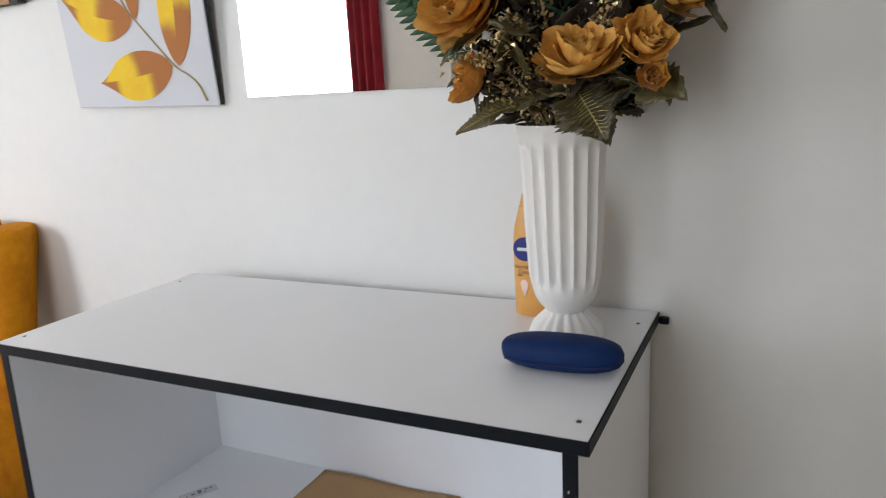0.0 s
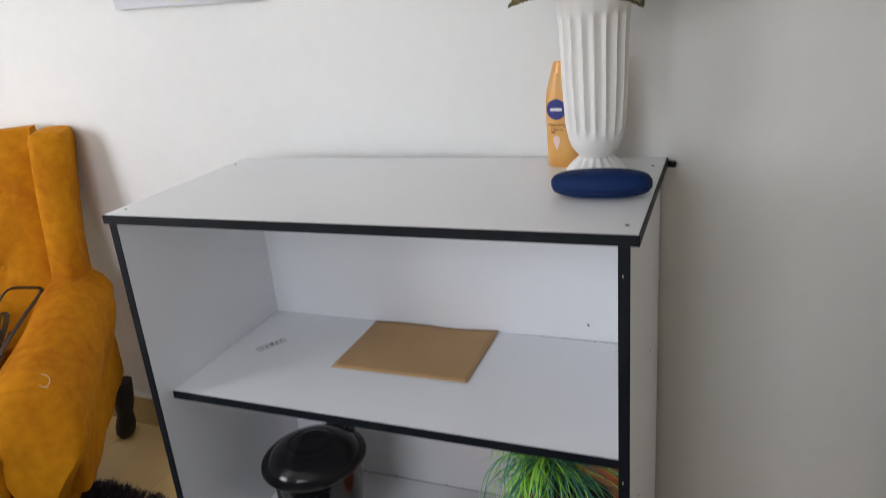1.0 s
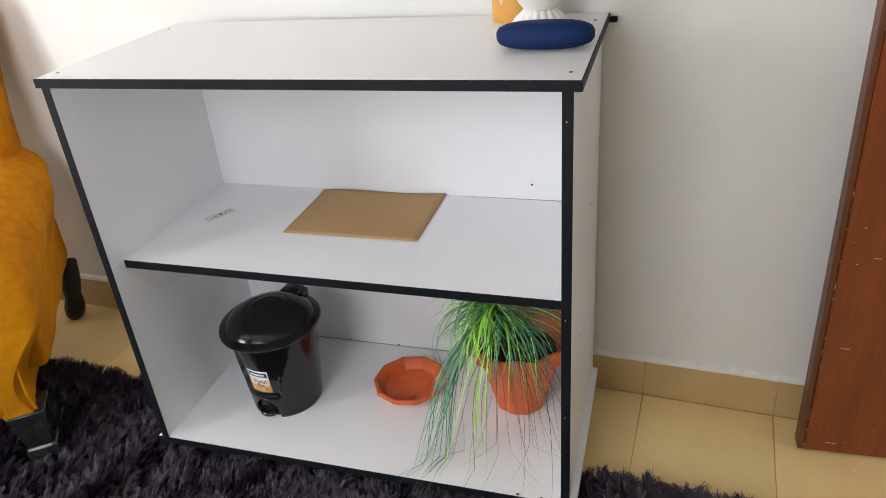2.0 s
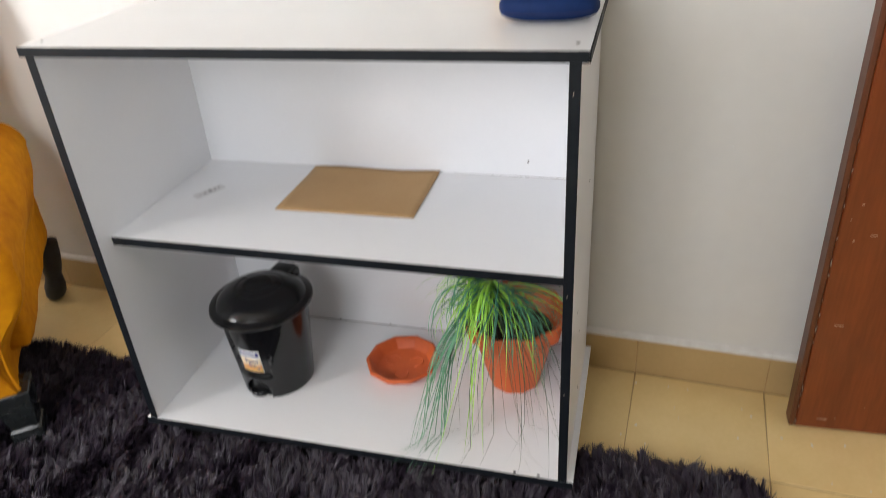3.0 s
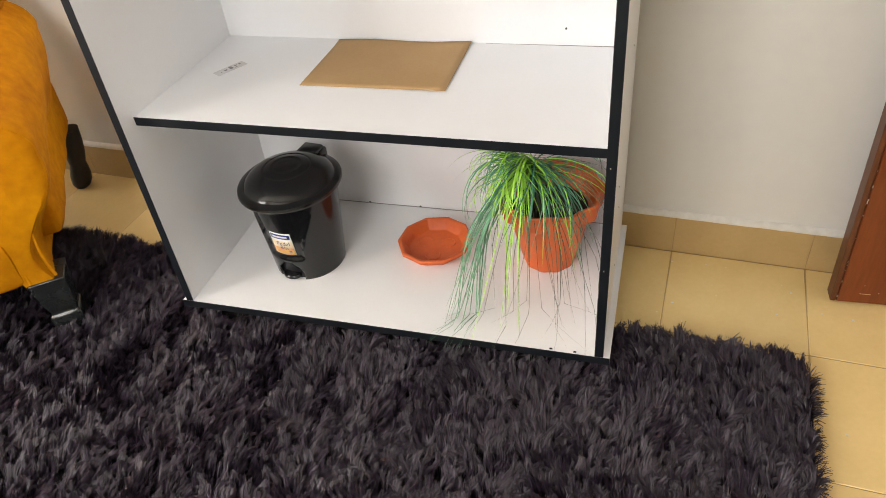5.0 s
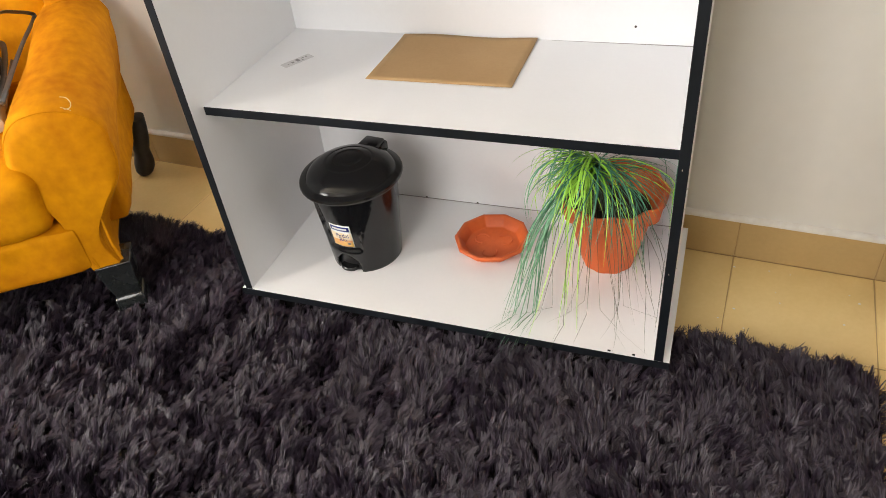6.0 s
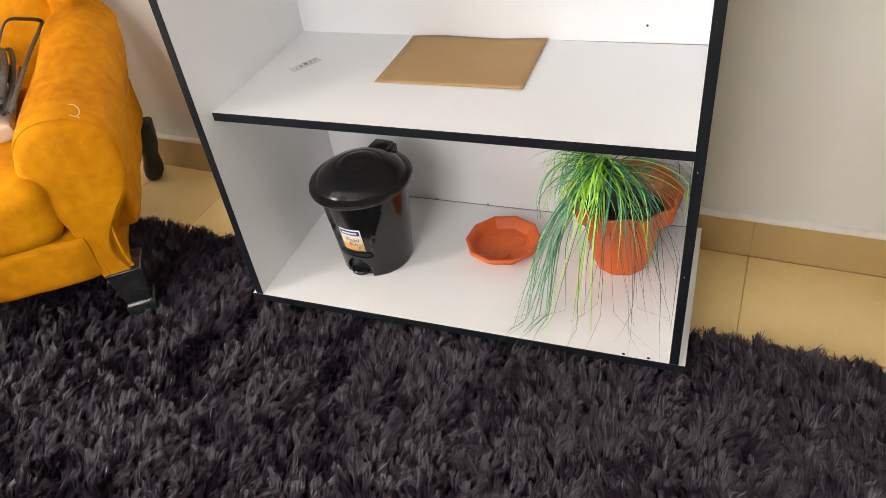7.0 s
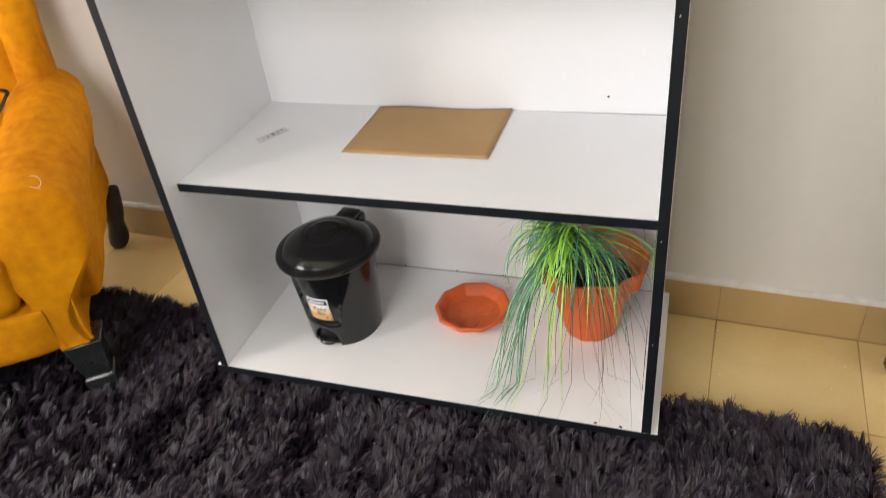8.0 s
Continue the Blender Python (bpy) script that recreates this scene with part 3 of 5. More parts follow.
lid_profile = [(0.121, BH - 0.001), (0.1225, BH + 0.003), (0.121, BH + 0.008), (0.112, BH + 0.0125), (0.106, BH + 0.0130), (0.104, BH + 0.0155), (0.100, BH + 0.021),
               (0.090, BH + 0.029), (0.075, BH + 0.0365), (0.060, BH + 0.0415), (0.0565, BH + 0.0425), (0.0545, BH + 0.0420), (0.050, BH + 0.0440), (0.038, BH + 0.0465),
               (0.0355, BH + 0.0470), (0.0340, BH + 0.0465), (0.025, BH + 0.0480), (0.012, BH + 0.0487), (0.001, BH + 0.0489)]
rings = []
for r, z in lid_profile:
    rings.append([(r * math.cos(t), r * 1.0 * math.sin(t) * (1.06 if math.sin(t) < 0 else 1.0), z) for t in [2 * math.pi * k / 72 for k in range(72)]])
part("lid", loft(rings), M_BIN, pbin, "domed black lid with moulded rings")
part("hinge", box(-0.030, 0.094, BH - 0.02, 0.030, 0.128, BH + 0.026, 0.006, 2), M_BIN, pbin)
part("hinge_cover", box(-0.026, 0.070, BH + 0.016, 0.026, 0.122, BH + 0.034, 0.005, 2), M_BIN, pbin)


def on_bin(x, z, out=0.0):
    zz = z
    r = bin_r(zz) - 0.007 + out
    a = x / r
    return Vector((r * math.sin(a), -r * math.cos(a), zz))


def bin_patch(name, x0, x1, z0, z1, out, material, parent, label=""):
    rows = [[on_bin(x0 + (x1 - x0) * i / 8, z0 + (z1 - z0) * j / 4, out) for i in range(9)] for j in range(5)]
    o = part(name, loft(rows, cap=False, closed=False), material, parent, label)
    sm = o.modifiers.new("thick", "SOLIDIFY")
    sm.thickness, sm.offset = 0.0003, 1
    return o


LX, LZ = 0.001, 0.114
sticker = bin_patch("sticker", LX - 0.029, LX + 0.029, LZ - 0.034, LZ + 0.034, 0.0008, M_WHITE, pbin, "white and orange paper sticker")
bin_patch("banner", LX - 0.026, LX + 0.026, LZ + 0.016, LZ + 0.030, 0.0013, M_LOGO, sticker, "blue banner")
bin_patch("print_bar", LX - 0.020, LX + 0.020, LZ + 0.0205, LZ + 0.0255, 0.0018, M_WHITE, sticker)
bin_patch("printed_panel", LX - 0.028, LX + 0.028, LZ - 0.033, LZ - 0.012, 0.0013, M_ORANGE, sticker, "orange picture panel")
bin_patch("printed_panel", LX - 0.028, LX + 0.028, LZ - 0.0119, LZ + 0.010, 0.0013, M_PALEYEL, sticker, "pale yellow panel")
bin_patch("print_dot", LX + 0.014, LX + 0.021, LZ - 0.025, LZ - 0.019, 0.0017, M_GREY, sticker, "small grey seal")
for word, dz in (("Pedal", 0.0015), ("Bin", -0.0115)):
    letters(word, 0.0165, M_LOGO, "print", sticker, Matrix.Identity(4), lambda c, dz=dz: on_bin(LX + 0.004 + c.x, LZ + c.y + dz, 0.0020 + c.z))

# saucer
sau = thing("plant_saucer", "empty ten-sided terracotta plastic plant saucer", "saucer", pose(0.563, 0.289, LOW, 0, 0, 12))


def lobed(profile, sides, per=1, lobes=0.0):
    n = sides * per
    return [[(r * (1 + lobes * math.cos(sides * 2 * math.pi * k / n)) * math.cos(2 * math.pi * k / n), r * (1 + lobes * math.cos(sides * 2 * math.pi * k / n)) * math.sin(2 * math.pi * k / n), z) for k in range(n)] for r, z in profile]


ob = part("dish", loft(lobed([(0.064, 0.0), (0.072, 0.001), (0.088, 0.020), (0.0945, 0.0215), (0.0945, 0.030), (0.0885, 0.0315), (0.084, 0.029), (0.070, 0.006), (0.066, 0.0045), (0.002, 0.005)], 10)), M_TERRA, sau)
bv = ob.modifiers.new("soft", "BEVEL")
bv.width, bv.segments, bv.limit_method = 0.002, 2, "ANGLE"
for k in range(3):
    a = 2 * math.pi * k / 3 + 0.4
    part("foot_ring", tube([(0.034 * math.cos(a) + 0.018 * math.cos(t), 0.034 * math.sin(a) + 0.018 * math.sin(t), 0.0056) for t in [a - 2.2 + 4.4 * q / 14 for q in range(15)]], 0.0016, 6), M_TERRA, sau)

# pot with grass
PX, PY = 0.848, 0.300
pot = thing("plant_pot", "terracotta plastic pot with lobed rim on the bottom shelf", "pot", pose(PX, PY, LOW, 0, 0, 10))
prof = [(0.052, 0.0), (0.060, 0.002), (0.075, 0.06), (0.095, 0.150), (0.098, 0.158), (0.116, 0.164), (0.1205, 0.190), (0.1215, 0.204), (0.119, 0.207), (0.113, 0.205), (0.110, 0.192), (0.098, 0.166), (0.090, 0.150), (0.080, 0.150), (0.002, 0.152)]
rings = []
for n_, (r, z) in enumerate(prof):
    lob = 0.035 if 4 <= n_ <= 11 else 0.02
    rings.append([(r * (1 + lob * math.cos(10 * t)) * math.cos(t), r * (1 + lob * math.cos(10 * t)) * math.sin(t), z) for t in [2 * math.pi * k / 100 for k in range(100)]])
part("shell", loft(rings), M_TERRA, pot)
part("soil", loft([[(r * math.cos(t), r * math.sin(t), z) for t in [2 * math.pi * k / 40 for k in range(40)]] for r, z in ((0.0885, 0.1525), (0.075, 0.160), (0.04, 0.166), (0.001, 0.167))], cap=False), M_SOIL, pot)


def blade_mesh(rng, count, base, spread, lengths, width, droop, angles, rise, limits, wild=0.06, stops=(-88, -58), vary=0.35):
    """Arching flat blades that leave a crown, fall over and come to rest; one mesh."""
    verts, faces = [], []
    x0, x1, y0, y1, ztop = limits
    for _ in range(count):
        ang = rng.choice(angles) + rng.gauss(0, spread)
        L, w = rng.uniform(*lengths), width * rng.uniform(0.6, 1.3)
        p = Vector((base[0] + rng.gauss(0, 0.008), base[1] + rng.gauss(0, 0.008), base[2] + rng.uniform(-0.02, 0.015)))
        el, bend = radians(rng.uniform(*rise)), droop * rng.uniform(1 - vary, 1 + vary)
        n = 13
        step = L / n
        twist = rng.gauss(0, wild)
        stop = radians(rng.uniform(*stops))
        pts = [p.copy()]
        for k in range(n):
            d = Vector((math.cos(ang) * math.cos(el), math.sin(ang) * math.cos(el), math.sin(el)))
            p = p + d * step
            if p.z > ztop:
                p.z = ztop
                el = min(el, 0.0)
            p.x = min(max(p.x, x0), x1)
            p.y = min(p.y, y1)
            if p.z < LOW + 0.002 and p.y > y0:
                p.z = LOW + 0.002 + rng.uniform(0, 0.002)
                el = 0.02
            else:
                el = max(el - bend * step, stop)
            ang += twist
            pts.append(p.copy())
        i0 = len(verts)
        for k, q in enumerate(pts):
            d = (pts[min(k + 1, n)] - pts[max(k - 1, 0)]).normalized()
            side = d.cross(Vector((0, 0, 1)))
            side = side.normalized() if side.length > 1e-4 else Vector((1, 0, 0))
            ww = w * (0.6 + 0.4 * min(1, k / 3)) * (1 - (k / n) ** 2.2 * 0.94)
            up = side.cross(d) * ww * 0.25
            verts += [tuple(q - side * ww), tuple(q + up), tuple(q + side * ww)]
        for k in range(n):
            a = i0 + 3 * k
            faces += [(a, a + 1, a + 4, a + 3), (a + 1, a + 2, a + 5, a + 4)]
    return verts, faces


plant = thing("grass_plant", "artificial grass plant with long drooping green blades", "plant", pose(0, 0, 0))
CROWN = (PX - 0.036, PY - 0.045, LOW + 0.285)
LIM = (0.55, 0.982, 0.006, 0.444, 0.524)
rng = random.Random(5)


def rads(*degrees):
    return [radians(a) for a in degrees]


for k in range(6):
    part("blade_clump", blade_mesh(rng, 12, CROWN, 0.40, (0.10, 0.20), 0.0026, 15.0, rads(-105, -85, -135, -120), (10, 75), LIM, 0.09), M_GRASS, plant, "bright green blades")
for k in range(4):
    part("blade_clump", blade_mesh(rng, 13, CROWN, 0.40, (0.16, 0.27), 0.0019, 14.0, rads(-150, -170, 175, -130), (20, 70), LIM, 0.15, (-165, -95)), M_GRASS if k % 2 else M_SAGE, plant, "curling green blades")
part("blade_clump", blade_mesh(rng, 15, CROWN, 0.35, (0.15, 0.24), 0.0017, 8.0, rads(-10, -35, -55), (0, 35), LIM), M_SAGE, plant, "grey-green blades")
for k in range(3):
    part("blade_clump", blade_mesh(rng, 11, CROWN, 0.45, (0.12, 0.21), 0.0016, 14.0, rads(-70, -140, -115, -100), (15, 68), LIM, 0.16, (-140, -70)), M_TEAL, plant, "blue-green blades")
for k in range(3):
    part("blade_clump", blade_mesh(rng, 11, CROWN, 0.30, (0.18, 0.32), 0.0016, 9.5, rads(-2, -28, -58), (10, 50), LIM, 0.09, (-115, -65)), M_SAGE if k % 2 else M_TEAL, plant, "thin blue-green blades")
part("blade_clump", blade_mesh(rng, 9, CROWN, 0.25, (0.20, 0.30), 0.0015, 9.0, rads(-20, -42, -66), (10, 45), LIM, 0.07), M_GRASS, plant, "thin green blades")
for k in range(3):
    part("blade_clump", blade_mesh(rng, 9, CROWN, 0.30, (0.13, 0.21), 0.0015, 13.0, rads(-178, -160, -142), (15, 55), LIM, 0.10, (-100, -72)), (M_SAGE, M_GRASS, M_TEAL)[k], plant, "arching green blades")
part("blade_clump", blade_mesh(rng, 14, CROWN, 0.25, (0.20, 0.32), 0.0016, 8.0, rads(15, -10, -35), (5, 35), LIM, 0.06, (-95, -65)), M_TEAL, plant, "blue-green blades")
rng = random.Random(31)
part("long_spray", blade_mesh(rng, 18, CROWN, 0.022, (0.36, 0.53), 0.0019, 5.6, rads(-121), (-8, 2), LIM, 0.012, (-84, -58), 0.24), M_SAGE, plant, "long blue-green spray")
part("long_spray", blade_mesh(rng, 4, CROWN, 0.08, (0.30, 0.44), 0.0017, 7.0, rads(-112), (-12, 20), LIM, 0.03), M_TEAL, plant, "long blue-green spray")
part("long_spray", blade_mesh(rng, 6, CROWN, 0.06, (0.34, 0.46), 0.0017, 7.0, rads(-102), (-12, 8), LIM, 0.02), M_GRASS, plant, "long green spray")
for k in range(3):
    part("wisp_tuft", blade_mesh(rng, 9, CROWN, 0.30, (0.36, 0.54), 0.0009, 6.5, rads(-75, -50, -98, -118), (-25, 12), LIM, 0.06, (-90, -55)), M_WISP, plant, "thin dark wisps")
part("wisp_tuft", blade_mesh(rng, 40, CROWN, 0.4, (0.09, 0.15), 0.0008, 16.0, rads(240, -25, 250, -5), (0, 35), LIM, 0.07, (-140, -70)), M_WISP, plant, "thin dark wisps")
part("crown", tube([(CROWN[0] + 0.02, CROWN[1] + 0.02, LOW + 0.15), (CROWN[0] + 0.01, CROWN[1] + 0.01, LOW + 0.22), CROWN], 0.012, 10, 1, 0.6), M_STEM, plant)

# ---- things on the top board ----
case = thing("glasses_case", "navy blue fabric-covered oblong glasses case on the shelf top", "glasses case", pose(0.934, 0.203, TOP, 0, 0, 3))
rings = []
for k in range(33):
    s = -1 + 2 * k / 32
    w = (1 - abs(s) ** 2.8) ** (1 / 2.1) if abs(s) < 1 else 0.0
    w = max(w, 0.02)
    rings.append([(0.084 * s, 0.034 * w * (abs(math.cos(t)) ** 0.75) * (1 if math.cos(t) > 0 else -1), 0.0235 + 0.0232 * (0.25 + 0.75 * w) * (abs(math.sin(t)) ** 0.85) * (1 if math.sin(t) > 0 else -1)) for t in [2 * math.pi * q / 32 for q in range(32)]])
part("shell", loft(rings), M_NAVY, case)
part("seam", tube(spline([(-0.072, -0.0265, 0.018), (-0.04, -0.0335, 0.017), (0, -0.0345, 0.0165), (0.04, -0.0335, 0.017), (0.072, -0.0265, 0.018)], 6), 0.0012, 6), mat("navy_seam", (0.004, 0.010, 0.07), 0.7), case, "darker lid seam")

VX, VY = 0.903, 0.335
vase = thing("vase", "white fluted ceramic vase on a ruffled foot", "vase", pose(VX, VY, TOP))
prof = [(0.0, 0.0540, 0.0), (0.005, 0.0555, 0.4), (0.016, 0.0510, 0.7), (0.028, 0.041, 0.6), (0.036, 0.033, 0.4), (0.0415, 0.0305, 0), (0.0455, 0.0325, 0), (0.0525, 0.0390, 0), (0.062, 0.0448, 0), (0.074, 0.0488, 0.0), (0.084, 0.0508, 0.1), (0.092, 0.0522, 0.8),
        (0.10, 0.0535, 1), (0.14, 0.0560, 1), (0.18, 0.0580, 1), (0.22, 0.0590, 1), (0.26, 0.0605, 1), (0.285, 0.0620, 1), (0.293, 0.0630, 0.4), (0.300, 0.0640, 0.0), (0.318, 0.0675, 0.0), (0.322, 0.0680, 0), (0.322, 0.0650, 0), (0.306, 0.057, 0), (0.285, 0.046, 0), (0.22, 0.044, 0), (0.22, 0.001, 0)]


def vase_rings(rows):
    rings = []
    for z, r, fl in rows:
        ring = []
        for k in range(160):
            t = 2 * math.pi * k / 160
            d = -0.0078 * fl * abs(math.sin(9 * t)) ** 0.8 + 0.0012 * fl if z > 0.05 else 0.0045 * fl * math.cos(16 * t)
            ring.append(((r + d) * math.cos(t), (r + d) * math.sin(t), z))
        rings.append(ring)
    return rings


part("body", loft(vase_rings(prof[5:])), M_CERAMIC, vase)
part("foot", loft(vase_rings(prof[:5] + [(0.0410, 0.0303, 0)])), M_CERAMIC, vase, "ruffled ceramic foot")

lot = thing("lotion_bottle", "golden yellow body lotion bottle with a round blue logo", "bottle", pose(0.829, 0.415, TOP, 0, 0, -6) @ Matrix.Diagonal((1.06, 1.06, 1.07, 1)))
rings = []
for z, a, b in ((0.0, 0.030, 0.018), (0.003, 0.033, 0.020), (0.05, 0.0335, 0.021), (0.10, 0.0340, 0.021), (0.122, 0.0335, 0.021), (0.140, 0.0310, 0.0205), (0.156, 0.0265, 0.019), (0.168, 0.0232, 0.0172), (0.172, 0.0232, 0.017)):
    rings.append([(a * (abs(math.cos(t)) ** 0.8) * (1 if math.cos(t) > 0 else -1), b * (abs(math.sin(t)) ** 0.8) * (1 if math.sin(t) > 0 else -1), z) for t in [2 * math.pi * k / 40 for k in range(40)]])
part("body", loft(rings), M_LOTION, lot)
part("cap", loft([[(r * math.cos(t), r * 0.78 * math.sin(t), z) for t in [2 * math.pi * k / 32 for k in range(32)]] for r, z in ((0.0225, 0.1724), (0.0222, 0.175), (0.0195, 0.186), (0.0180, 0.1905), (0.012, 0.192))]), M_CAP, lot)


def lot_disc(name, cx, cz, r, material, parent, out, label=""):
    return part(name, loft([[(cx + r * math.cos(t), -0.0212 - out - h, cz + r * math.sin(t)) for t in [2 * math.pi * k / 28 for k in range(28)]] for h in (-0.003, 0.0)]), material, parent, label)


badge = lot_disc("badge", -0.008, 0.108, 0.0185, M_LOGO, lot, 0.0006, "round blue badge")
part("print_bar", box(-0.019, -0.0226, 0.1055, 0.003, -0.0221, 0.1105), M_WHITE, badge)
for word, z, sz in (("Nourishing", 0.080, 0.0078), ("Cocoa", 0.0720, 0.0085)):
    letters(word, sz, M_BROWN, "print", lot, pose(-0.008, -0.0216, z, 90))
part("print_bar", box(-0.020, -0.0219, 0.0655, -0.012, -0.0212, 0.0675), M_BROWN, lot)
part("drop_print", loft([[(-0.009 + (0.010 * math.sin(t) * (0.55 - 0.45 * math.cos(t))), -0.0213 - h, 0.046 - 0.014 * math.cos(t)) for t in [2 * math.pi * k / 24 for k in range(24)]] for h in (-0.002, 0.0005)]), M_PINK, lot, "pale pink drop print")

# ---- bouquet ----
bq = thing("flower_bouquet", "artificial bouquet of ochre roses and dark gilded leaves", "bouquet", pose(VX, VY, TOP + 0.30))
BQ = Vector((VX, VY, TOP + 0.30))


def petal(rng, R, H, flare, spread, ruff):
    """A broad petal on a cup of radius R and height H, with a wavy, rounded rim."""
    rows = []
    ph, fq = rng.uniform(0, 60), rng.uniform(4.5, 7.0)
    notch = rng.uniform(-0.6, 0.6)
    for j in range(12):
        v = j / 11
        row = []
        for i in range(19):
            u = -1 + 2 * i / 18
            top = 1 - 0.20 * abs(u) ** 5 - 0.06 * math.exp(-((u - notch) / 0.14) ** 2) + 0.05 * noise.noise((u * 3 + ph, 1.0, ph))
            w = v * top
            a = u * spread * (0.50 + 0.50 * min(1, v * 2.2))
            wave = 0.6 * math.sin(u * fq + ph) + 0.8 * noise.noise((u * 3.4 + ph, v * 2.2, ph)) + 0.55 * noise.noise((u * 8 + ph, v * 6, 3.0))
            r = R * math.sin(min(1, w * 1.25) * math.pi / 2) ** 0.8 + flare * max(0, w - 0.55) ** 2 * 4.5 + ruff * wave * w ** 2.2
            z = H * w - flare * 1.6 * max(0, w - 0.72) ** 1.5 + ruff * 0.8 * wave * w ** 3 + 0.05 * ruff * math.sin(u * 40)
            row.append((r * math.cos(a), r * math.sin(a), z))
        rows.append(row)
    return rows


ROSE_RINGS = ((2, 0.12, 0.88, 0.00, 1.8), (3, 0.26, 0.94, 0.02, 1.5), (3, 0.42, 0.97, 0.04, 1.35), (4, 0.62, 0.95, 0.06, 1.15), (4, 0.84, 0.86, 0.11, 1.10))


def rose(rng, size, rings=ROSE_RINGS):
    verts, faces = [], []
    for ring, (count, r, h, flare, spread) in enumerate(rings):
        for k in range(count):
            rows = petal(rng, r * size * rng.uniform(0.9, 1.1), h * size * rng.uniform(0.85, 1.10), flare * size * rng.uniform(0.5, 1.5), spread * rng.uniform(0.85, 1.1), 0.125 * size)
            v, f = loft(rows, cap=False, closed=False)
            turn = pose(0, 0, 0, rng.uniform(-9, 9), rng.uniform(-9, 9), 360 * (k + 0.5 * (ring % 2)) / count + rng.uniform(-18, 18))
            i0 = len(verts)
            verts += [tuple(turn @ Vector(p)) for p in v]
            faces += [tuple(i0 + q for q in g) for g in f]
    return verts, faces


def leaf_rows(length, wide, fold, arch, ruff, seed, teeth=0.0, lobes=0.0, n=14):
    rows = []
    for j in range(n + 1):
        v = j / n
        half = wide * math.sin(math.pi * min(1, v ** 0.75)) ** 0.85 * (1 + teeth * (1 if j % 2 else -1) - lobes * math.cos(2 * math.pi * 3 * v)) + 0.0006
        rows.append([(length * v, half * u, fold * abs(u) * half - arch * length * v * v + ruff * math.sin(9 * v + 4 * u + seed) * wide * abs(u)) for u in (-1, -0.66, -0.33, 0, 0.33, 0.66, 1)])
    return rows


def aim(p, d, roll=0):
    """A pose at p whose x axis runs along d."""
    q = Vector(d).to_track_quat("X", "Z").to_matrix().to_4x4()
    return Matrix.Translation(Vector(p)) @ q @ pose(0, 0, 0, roll)


def add_leaf(parent, p, d, length, wide, material, rng, label="", veins=False, roll=0, teeth=0.12, name="leaf"):
    rows = leaf_rows(length, wide, 0.25, rng.uniform(0.10, 0.35), 0.18, rng.uniform(0, 6), teeth, 0.16 if veins else 0.0, 30 if veins else 14)
    lf = part(name, loft(rows, cap=False, closed=False), material, parent, label, aim(p, d, roll))
    sm = lf.modifiers.new("thick", "SOLIDIFY")
    sm.thickness = 0.0006
    if veins:
        vs, fs = tube([Vector(r[3]) + Vector((0, 0, 0.0006)) for r in rows], 0.0012, 5, 0.6, 0.4)
        vs, fs = list(vs), list(fs)
        for j in range(2, 26, 2):
            for s in (0, 6):
                a = [Vector(rows[j][3]), Vector(rows[j + 2][2 if s == 0 else 4]), Vector(rows[min(j + 4, 28)][1 if s == 0 else 5])]
                tv, tf = tube([q + Vector((0, 0, 0.0007)) for q in a], 0.0006, 4, 0.6, 0.5)
                fs += [tuple(len(vs) + q for q in g) for g in tf]
                vs += tv
        fs += [tuple(len(vs) + q for q in g) for g in fs]
        vs += [(p[0], p[1], p[2] - 0.0018) for p in vs]
        part("vein", (vs, fs), M_VEIN, lf, "gold glitter veins")
    return lf


def out_from(p, lift=0.25):
    d = Vector(p) - Vector((0, 0, -0.02))
    d.z += lift * d.length
    return d.normalized()


rng = random.Random(21)
ROSES = [((0.800, 0.235, 1.462), 0.064, M_PETAL, (-0.25, -0.80, 0.15)), ((0.968, 0.195, 1.376), 0.047, M_PETAL, (0.15, -0.52, 0.78)), ((1.036, 0.225, 1.388), 0.038, M_PETAL, (0.50, -0.6, 0.45)), ((0.812, 0.222, 1.352), 0.038, M_BUD, (-0.62, -0.60, 0.32)),
         ((1.060, 0.300, 1.455), 0.042, M_PETAL, (0.6, -0.4, 0.5)), ((1.105, 0.330, 1.462), 0.028, M_BUD, (0.8, -0.2, 0.3)), ((0.880, 0.230, 1.525), 0.060, M_PETAL, (-0.1, -0.5, 0.8)), ((0.990, 0.290, 1.530), 0.060, M_PETAL, (0.3, -0.3, 0.8)),
         ((0.800, 0.360, 1.540), 0.055, M_PETAL, (-0.5, -0.1, 0.8)), ((0.905, 0.380, 1.575), 0.062, M_PETAL, (0.0, 0.1, 0.9)), ((1.020, 0.400, 1.500), 0.050, M_BUD, (0.5, 0.1, 0.8)), ((1.048, 0.212, 1.346), 0.019, M_BUD, (0.45, -0.7, 0.15))]
